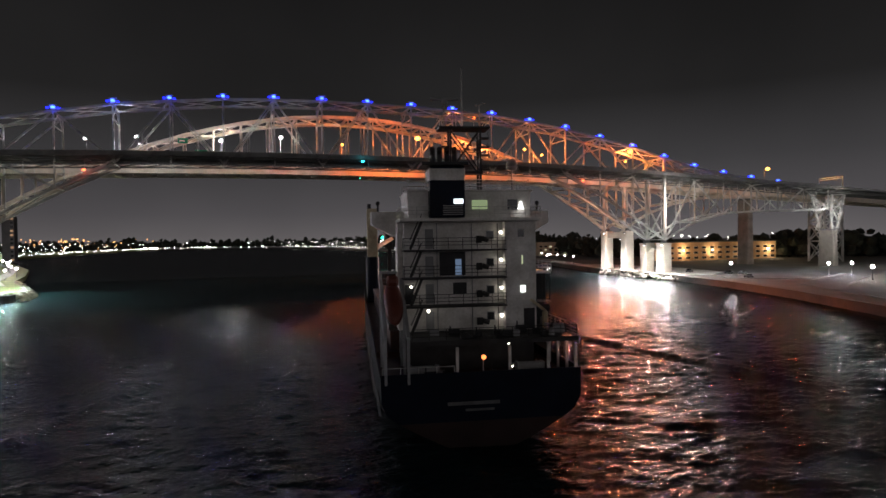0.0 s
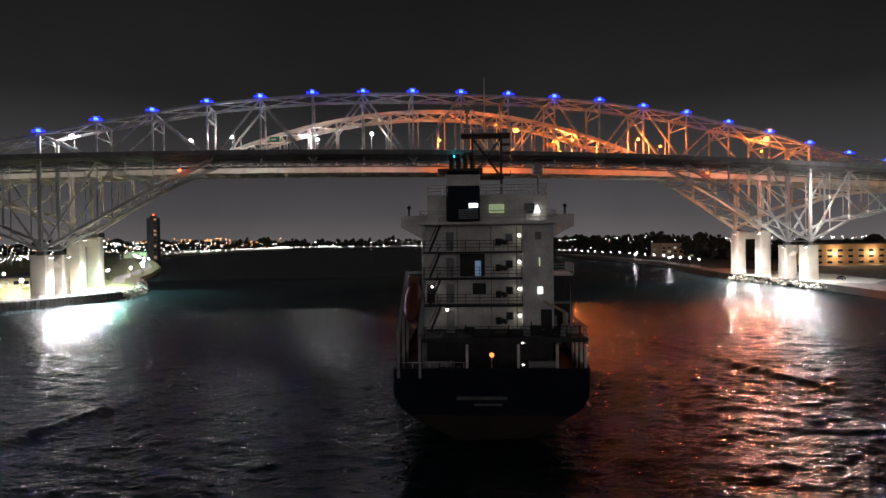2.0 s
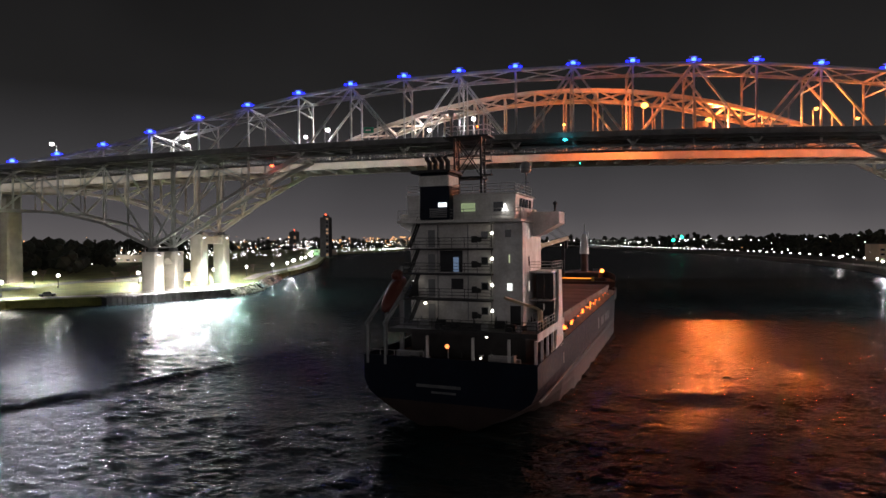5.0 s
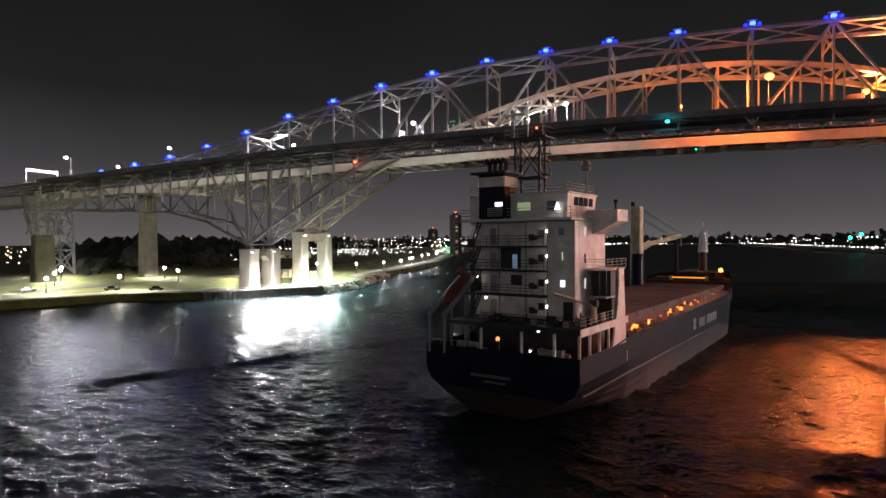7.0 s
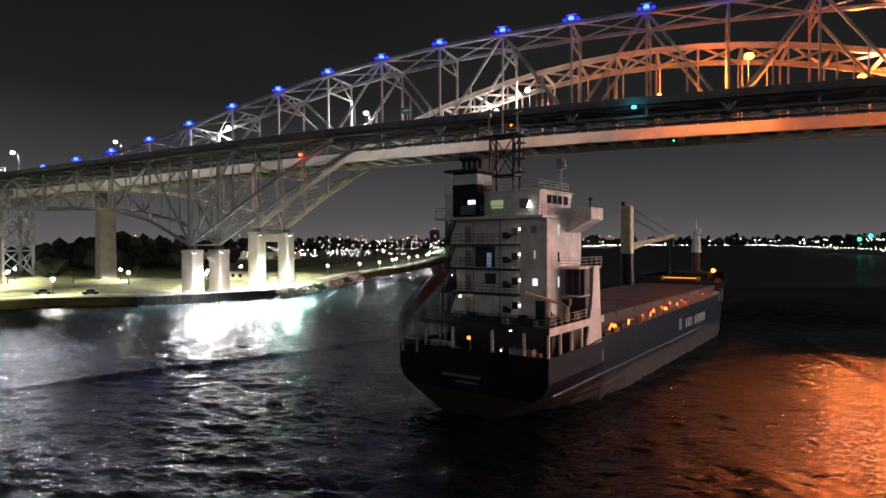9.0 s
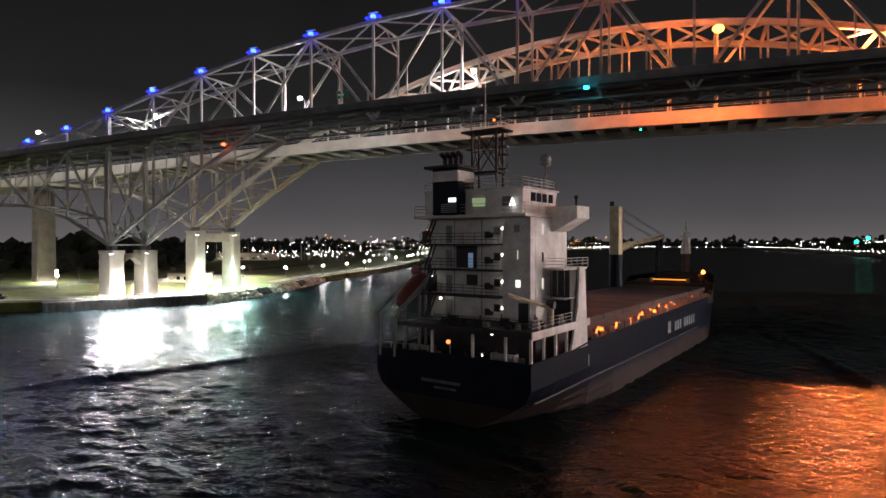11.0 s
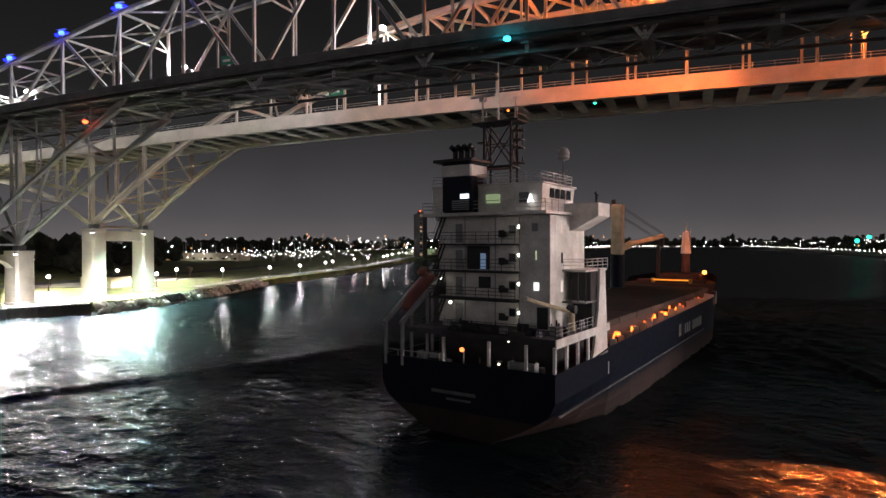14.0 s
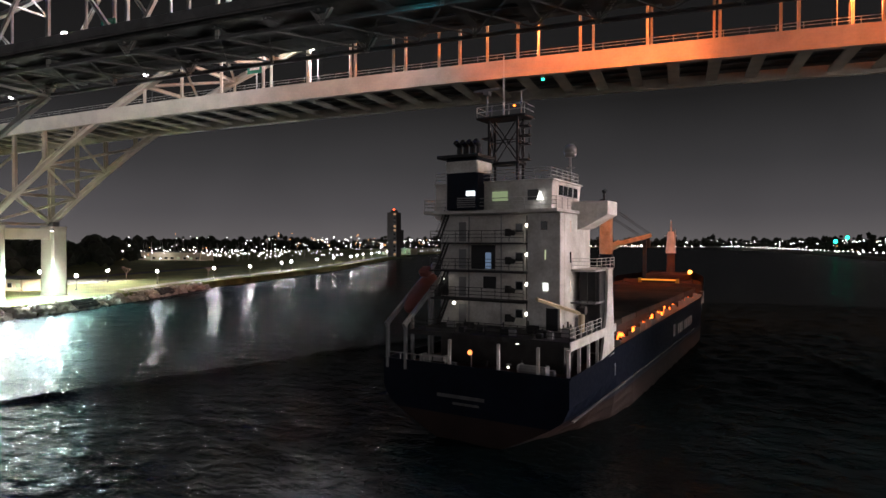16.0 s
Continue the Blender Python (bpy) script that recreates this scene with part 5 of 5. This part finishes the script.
    # funnel
    fn = part("funnel", boxed((-4.1, -1.9, 20.46), (-0.8, 1.2, 25.3), 0.12), M_HULL, s, "navy funnel with a white band")
    part("funnel_band", boxed((-4.14, -1.94, 23.85), (-0.76, 1.24, 25.1), 0.12), M_WHITE, fn)
    part("funnel_cap", boxed((-4.9, -2.3, 25.3), (-0.5, 1.5, 25.6), 0.04), M_BLACK, fn)
    for k in range(5):
        part("louvre", boxed((-2.9, -1.98, 20.7 + 0.2 * k), (-1.0, -1.91, 20.8 + 0.2 * k)), M_GREYP, fn)
    part("funnel_lamp", boxed((-1.9, -2.05, 21.75), (-1.0, -1.95, 22.2)), glow("funnel_lamp_glow", (0.85, 0.95, 1), 1.8), fn)
    for k, x in enumerate((-3.6, -2.9, -2.2, -1.5)):
        bm = bmesh.new()
        rod(bm, (x, -0.2, 25.6), (x, -0.2, 26.7), 0.26, seg=10)
        rod(bm, (x, -0.1, 26.6), (x - 0.1, -0.8, 27.0), 0.26, seg=10)
        part("exhaust_pipe", bm, M_BLACK, fn)
    # radar mast
    L = [(-1.5, 1.9), (1.5, 1.9), (1.5, 3.3), (-1.5, 3.3)]
    rm = part("radar_mast", boxed((-1.75, 1.7, 24.95), (1.75, 3.5, 25.2), 0.03), M_BLACK, s, "black lattice mast")
    for (xa, ya), (xb, yb) in zip(L, L[1:] + L[:1]):
        part("mast_leg", beam(bmesh.new(), (xa, ya, 23.1), (xa, ya, 29.4), 0.2, 0.2), M_BLACK, rm)
        part("mast_brace", rod(bmesh.new(), (xa, ya, 25.2), (xb, yb, 29.3), 0.07, seg=5), M_BLACK, rm)
        part("mast_brace", rod(bmesh.new(), (xb, yb, 25.2), (xa, ya, 29.3), 0.07, seg=5), M_BLACK, rm)
        part("mast_girt", beam(bmesh.new(), (xa, ya, 27.3), (xb, yb, 27.3), 0.08, 0.08), M_BLACK, rm)
    part("platform", boxed((-2.65, 1.4, 29.4), (2.45, 3.9, 29.6), 0.03), M_BLACK, rm)
    for z in (25.3, 26.8, 27.6, 28.5):
        bm = boxed((1.5, 2.1, z), (2.5, 3.0, z + 0.12))
        rod(bm, (2.45, 2.5, z), (2.45, 2.5, z + 0.6), 0.05, seg=5)
        part("side_bracket", bm, M_BLACK, rm)
    part("side_bracket", boxed((-2.4, 2.1, 27.6), (-1.5, 3.0, 27.75)), M_BLACK, rm)
    bm = bmesh.new()
    rod(bm, (-2.0, 2.5, 29.6), (-2.0, 2.5, 32.2), 0.12)
    box(bm, (-3.4, 2.35, 32.3), (-0.6, 2.65, 32.55), 0.04)
    box(bm, (-2.3, 2.2, 31.9), (-1.7, 2.8, 32.3), 0.04)
    part("radar_scanner", bm, M_GREYP, rm)
    bm = bmesh.new()
    rod(bm, (-0.2, 2.5, 29.6), (-0.2, 2.5, 35.6), 0.11, 0.04)
    rod(bm, (1.6, 2.6, 29.6), (1.6, 2.6, 32.0), 0.06)
    rod(bm, (1.2, 2.6, 31.9), (2.2, 2.6, 32.1), 0.05)
    part("antenna", bm, M_RAIL, rm)
    part("mast_light", ball(bmesh.new(), (1.0, 2.3, 30.6), 0.13, 1), G_SHIPO, rm)
    bm = bmesh.new()
    for a, b in (((-2.6, 1.5), (2.4, 1.5)), ((2.4, 1.5), (2.4, 3.8)), ((-2.6, 1.5), (-2.6, 3.8))):
        for h in (0.5, 1.0):
            rod(bm, (*a, 29.6 + h), (*b, 29.6 + h), 0.03, seg=4)
    for x in (-2.6, -1, 0.8, 2.4):
        rod(bm, (x, 1.5, 29.6), (x, 1.5, 30.6), 0.03, seg=4)
    part("platform_rail", bm, M_RAIL, rm)
    bm = bmesh.new()
    rod(bm, (5.6, 5.2, 23.1), (5.6, 5.2, 25.8), 0.1)
    box(bm, (5.2, 5.15, 24.6), (6.0, 5.25, 24.68))
    ds = part("dome_mast", bm, M_GREYP, s)
    bm = ball(bmesh.new(), (5.6, 5.2, 26.35), 0.62, 2)
    rod(bm, (5.6, 5.2, 25.7), (5.6, 5.2, 26.1), 0.5, 0.62, 10)
    part("antenna_dome", bm, M_GREYP, ds, smooth=True)

    # starboard side tiers forward of the poop
    bm = bmesh.new()
    outline = [(3.9, 6.6), (8.2, 6.6), (7.4, 15.0), (5.9, 15.0), (5.5, 11.0)]
    vs = [[bm.verts.new((x, y, z)) for y, z in outline] for x in (8.86, 9.08)]
    bm.faces.new(vs[0])
    bm.faces.new(vs[1])
    for k in range(5):
        bm.faces.new((vs[0][k], vs[0][(k + 1) % 5], vs[1][(k + 1) % 5], vs[1][k]))
    bmesh.ops.recalc_face_normals(bm, faces=bm.faces[:])
    part("side_fin", bm, M_WHITE, s)
    part("side_deck", boxed((6.52, 2.6, 14.8), (8.85, 8.6, 15.0), 0.02), M_WHITE, s)
    part("side_deck", boxed((6.52, 2.6, 11.85), (8.85, 8.6, 12.0), 0.02), M_GREYP, s)
    # solid black blocks stand in for the shadow between the side decks
    part("recess_shade_block", boxed((6.9, 4.4, 9.46), (8.8, 8.5, 11.84), 0.05), M_BLACK, s)
    part("recess_shade_block", boxed((6.9, 4.0, 12.01), (8.8, 8.5, 14.79), 0.05), M_BLACK, s)
    for x in (7.3, 8.0, 8.75):
        part("recess_frame", boxed((x, 2.7, 12.01), (x + 0.08, 2.8, 14.79)), M_SHADE, s)
    for x, y, h in ((7.0, 3.2, 1.1), (8.2, 3.4, 0.8), (7.4, -0.4, 0.7), (8.3, -2.2, 0.9), (6.9, -3.4, 0.6)):
        part("deck_vent", rod(bmesh.new(), (x, y, 9.44), (x, y, 9.44 + h), 0.3, 0.22, 10), M_GREYP, s)
    rail([(6.6, 2.7, 15.0), (8.95, 2.7, 15.0), (8.95, 8.5, 15.0)], 1.0)
    # provision crane
    bm = bmesh.new()
    rod(bm, (7.9, 1.6, 9.44), (7.9, 1.6, 11.2), 0.28, seg=10)
    pc = part("provision_crane", bm, M_CREAM, s, "small cream stores crane")
    part("jib", beam(bmesh.new(), (7.9, 1.6, 11.1), (5.3, -2.6, 12.6), 0.25, 0.35), M_CREAM, pc)
    part("drum", rod(bmesh.new(), (7.5, 1.6, 11.4), (8.3, 1.6, 11.4), 0.4, seg=10), M_BLACK, pc)

    # free-fall boat on its ramp
    lr = part("launch_ramp", beam(bmesh.new(), (-8.6, 3.4, 15.2), (-6.6, 3.4, 15.2), 0.25, 0.25), M_GREYP, s, "grey launching ramp")
    for x in (-8.6, -6.6):
        part("ramp_rail", beam(bmesh.new(), (x, 3.4, 15.2), (x, -5.3, 9.8), 0.28, 0.42), M_GREYP, lr)
        for y, top in ((-5.0, 10.0), (-0.8, 12.4), (3.0, 15.0)):
            part("ramp_leg", beam(bmesh.new(), (x, y, 5.8), (x, y, top), 0.24, 0.28), M_GREYP, lr)
    part("ramp_tie", beam(bmesh.new(), (-8.6, -1.0, 12.3), (-6.6, -1.0, 12.3), 0.2, 0.2), M_GREYP, lr)
    bm = bmesh.new()
    bmesh.ops.create_uvsphere(bm, u_segments=16, v_segments=10, radius=1)
    for v in bm.verts:
        v.co = Vector((v.co.x * 0.95, v.co.y * 3.1, v.co.z * (1.0 if v.co.z > 0 else 0.9)))
    bm.transform(pose(-7.6, -0.8, 12.5, 31.8))
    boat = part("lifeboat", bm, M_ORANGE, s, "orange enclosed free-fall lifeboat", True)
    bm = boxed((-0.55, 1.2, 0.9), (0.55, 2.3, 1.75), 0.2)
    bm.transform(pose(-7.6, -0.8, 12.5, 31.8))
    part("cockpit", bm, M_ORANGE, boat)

    # cargo deck
    part("coaming", boxed((-7.3, 10.2, 6.2), (7.3, 73.0, 8.3), 0.05), M_DECK, s)
    for k in range(9):
        y0 = 10.4 + k * 6.95
        part("hatch_cover", boxed((-7.45, y0, 8.34), (7.45, y0 + 6.8, 9.05), 0.08), M_HATCH, s)
    rnd3 = random.Random(8)
    for k, y in enumerate((13.6, 14.8, 20.0, 20.9, 25.5, 29.0, 30.5, 34.2, 36.0, 38.4, 42, 44.8, 47.5, 50.6, 53, 55.6, 58.5, 61, 64, 66.4, 69)):
        z = rnd3.uniform(7.3, 8.1)
        lt = part("walkway_lamp", boxed((7.46, y - 0.12, z), (7.9, y + 0.12, z + 0.16), 0.02), M_GREYP, s)
        lean = rnd3.uniform(-0.5, 0.5)
        if k in (1, 8):
            part("bulb", ball(bmesh.new(), (8.1, y, z), 0.26, 2), G_SHIPO, lt)
        else:
            # tilted glowing rods also imitate the orange-lit streaks around the lamps
            part("bulb", rod(bmesh.new(), (8.0, y - lean * 0.5, z - rnd3.uniform(0.2, 0.6)), (8.05, y + lean, z + rnd3.uniform(0.1, 0.5)), rnd3.uniform(0.08, 0.15), seg=6), G_SHIPO, lt)
    for k in range(22):
        y = 11.5 + k * 2.85
        part("bulwark_stay", boxed((8.25, y - 0.09, 6.2), (8.9, y + 0.09, 7.4 + 0.03 * k + rnd3.uniform(0, 0.7))), M_RAIL, s)
    for k in range(12):
        y = 12 + k * 5 + rnd3.uniform(-1, 1)
        part("lashing_bin", boxed((7.5, y, 6.2), (8.1, y + rnd3.uniform(0.6, 1.6), 6.5 + rnd3.uniform(0.2, 0.9)), 0.04), M_DECK, s)
    # fore end
    part("breakwater", boxed((-6.6, 74.0, 6.2), (6.4, 76.5, 10.2), 0.05), M_DECK, s)
    for z in (9.05, 10.0):
        part("spreader_bar", boxed((-3.3, 73.6, z), (3.8, 73.9, z + 0.34), 0.04), M_YELLOW, s)
    for x in (-3.6, 3.5):
        part("spreader_end", boxed((x, 73.4, 8.9), (x + 0.6, 73.98, 10.5), 0.04), M_YELLOW, s)
    # glowing rods added before the bars so that these look brightly lit
    for z in (9.22, 10.17):
        part("bar_glow_strip", rod(bmesh.new(), (-3.0, 73.45, z), (3.5, 73.45, z), 0.1, seg=6), glow("lit_spreader_glow", (1, 0.33, 0.04), 1.6), s, "orange glow standing in for the lit spreader bar")
    part("forecastle", boxed((-4.2, 80, 9.6), (4.2, 90.5, 11.0), 0.1), M_DECK, s)
    part("bow_lamp", ball(bmesh.new(), (4.7, 83.0, 11.4), 0.42, 2), glow("bow_lamp_glow", (1, 0.2, 0.03), 14), s, "bright orange bow lamp")
    bm = bmesh.new()
    rod(bm, (0, 88, 11), (0, 88, 15.2), 0.9, 0.8, 10)
    part("foremast_base", bm, M_DECK, s)
    bm = bmesh.new()
    rod(bm, (0, 88, 15.2), (0, 88, 19.9), 1.1, 0.65, 8)
    box(bm, (-1.2, 87, 18.9), (1.2, 89, 19.05))
    rod(bm, (0, 88, 19.9), (0, 88, 22.4), 0.16, 0.1, 6)
    rod(bm, (1.0, 87.6, 16), (1.0, 87.6, 20.4), 0.06)
    part("foremast", bm, M_WHITE, s)
    # cargo crane, jib stowed forward
    cr = part("cargo_crane", rod(bmesh.new(), (-7.4, 64, 6.4), (-7.4, 64, 15.3), 1.35, 1.3, 14), M_HULL, s, "cream-housed cargo crane")
    bm = boxed((-8.4, 62.9, 15.3), (-6.4, 65.1, 24.8), 0.15)
    part("crane_house", bm, M_CREAM, cr, "cream crane house")
    bm = boxed((-8.3, 63, 24.8), (-7.6, 63.6, 25.7), 0.05)
    part("sheave_block", bm, M_BLACK, cr)
    part("jib", beam(beam(bmesh.new(), (-7.2, 65, 16.3), (-6.2, 68.5, 17.3), 1.0, 1.2), (-6.3, 68.2, 17.2), (-2.6, 79.5, 18.9), 0.8, 0.8), M_CREAM, cr)
    bm = bmesh.new()
    for dx in (-0.3, 0.3):
        rod(bm, (-7.4 + dx, 65, 24.7), (-2.7 + dx, 79.3, 19.3), 0.05, seg=4)
        rod(bm, (-7.4 + dx, 65, 22.8), (-3.8 + dx, 76, 18.8), 0.05, seg=4)
    part("hoist_wire", bm, M_BLACK, cr)
    part("hook_block", boxed((-3.2, 78.2, 16.6), (-2.4, 79.2, 18.5), 0.1), M_BLACK, cr)
    part("jib_rest", boxed((-3.6, 77.3, 9.6), (-2.9, 77.7, 18.0)), M_BLACK, cr)
    return s


the_ship = ship()


def wave_crest(points, label):
    """A low travelling ridge of water, smooth in section."""
    bm = bmesh.new()
    prev = None
    r = random.Random(4)
    n = 110
    for k in range(n + 1):
        u = k / n * (len(points) - 1)
        i = min(int(u), len(points) - 2)
        p = Vector(points[i]).lerp(Vector(points[i + 1]), u - i)
        d = (Vector(points[i + 1]) - Vector(points[i])).normalized()
        nr = Vector((d.y, -d.x))
        p = p + nr * r.uniform(-0.25, 0.25)
        h = 0.55 * min(1, 4 * k / n, 3 * (1 - k / n)) * r.uniform(0.75, 1.15)
        row = [bm.verts.new((p.x + nr.x * o, p.y + nr.y * o, h * z - 0.3)) for o, z in ((-2.4, 0), (-1.2, 0.75), (-0.3, 1.5), (0.3, 1.45), (1.0, 0.7), (2.2, 0))]
        if prev:
            for a in range(5):
                bm.faces.new((prev[a], row[a], row[a + 1], prev[a + 1]))
        prev = row
    up = sum(f.normal.z for f in bm.faces[:]) if not bm.normal_update() else 0
    if up < 0:
        bmesh.ops.reverse_faces(bm, faces=bm.faces[:])
    return tagged(finish("wave_crest", bm, M_WATER, smooth=True), label, "wave", "bow wave crests")


CRESTS = [wave_crest([(-15, 96), (-32, 47), (-40, 18), (-46, -8), (-52, -30), (-62, -60)], "dark bow wave crest trailing from the ship"), wave_crest([(14, 96), (27, 57), (36, 32), (42.5, 12), (49, -10)], "dark bow wave crest trailing from the ship")]

SHIP_ROWS = [
    (0, pose(-28.80, -165.41, 0, 0, 0, -11.59)),
    (0.5, pose(-27.75, -160.52, 0, 0, 0, -11.56)),
    (1, pose(-26.72, -155.62, 0, 0, 0, -11.54)),
    (1.5, pose(-25.71, -150.72, 0, 0, 0, -11.55)),
    (2, pose(-24.74, -145.84, 0, 0, 0, -11.60)),
    (2.5, pose(-23.78, -140.98, 0, 0, 0, -11.71)),
    (3, pose(-22.85, -136.12, 0, 0, 0, -11.88)),
    (5.5, pose(-18.34, -111.97, 0, 0, 0, -13.13)),
    (6, pose(-17.25, -107.41, 0, 0, 0, -13.25)),
    (6.5, pose(-16.15, -102.85, 0, 0, 0, -13.34)),
    (7, pose(-15.06, -98.28, 0, 0, 0, -13.44)),
    (7.5, pose(-13.98, -93.71, 0, 0, 0, -13.51)),
    (8, pose(-12.80, -89.07, 0, 0, 0, -13.52)),
    (8.5, pose(-11.51, -84.38, 0, 0, 0, -13.49)),
    (9, pose(-10.17, -79.66, 0, 0, 0, -13.38)),
    (11.5, pose(-2.83, -55.98, 0, 0, 0, -12.43)),
    (12, pose(-1.34, -51.14, 0, 0, 0, -12.19)),
    (12.5, pose(0.13, -46.31, 0, 0, 0, -11.89)),
    (13, pose(1.59, -41.52, 0, 0, 0, -11.54)),
    (13.5, pose(3.04, -36.76, 0, 0, 0, -11.21)),
    (14, pose(4.52, -31.99, 0, 0, 0, -10.88)),
    (14.5, pose(5.99, -27.19, 0, 0, 0, -10.56)),
    (15, pose(7.42, -22.35, 0, 0, 0, -10.25)),
    (15.5, pose(8.79, -17.48, 0, 0, 0, -9.94)),
    (16, pose(10.04, -12.63, 0, 0, 0, -9.60)),
]


def motions():
    walk(the_ship, SHIP_ROWS)
    for crest in CRESTS:
        walk(crest, SHIP_ROWS)


motions()
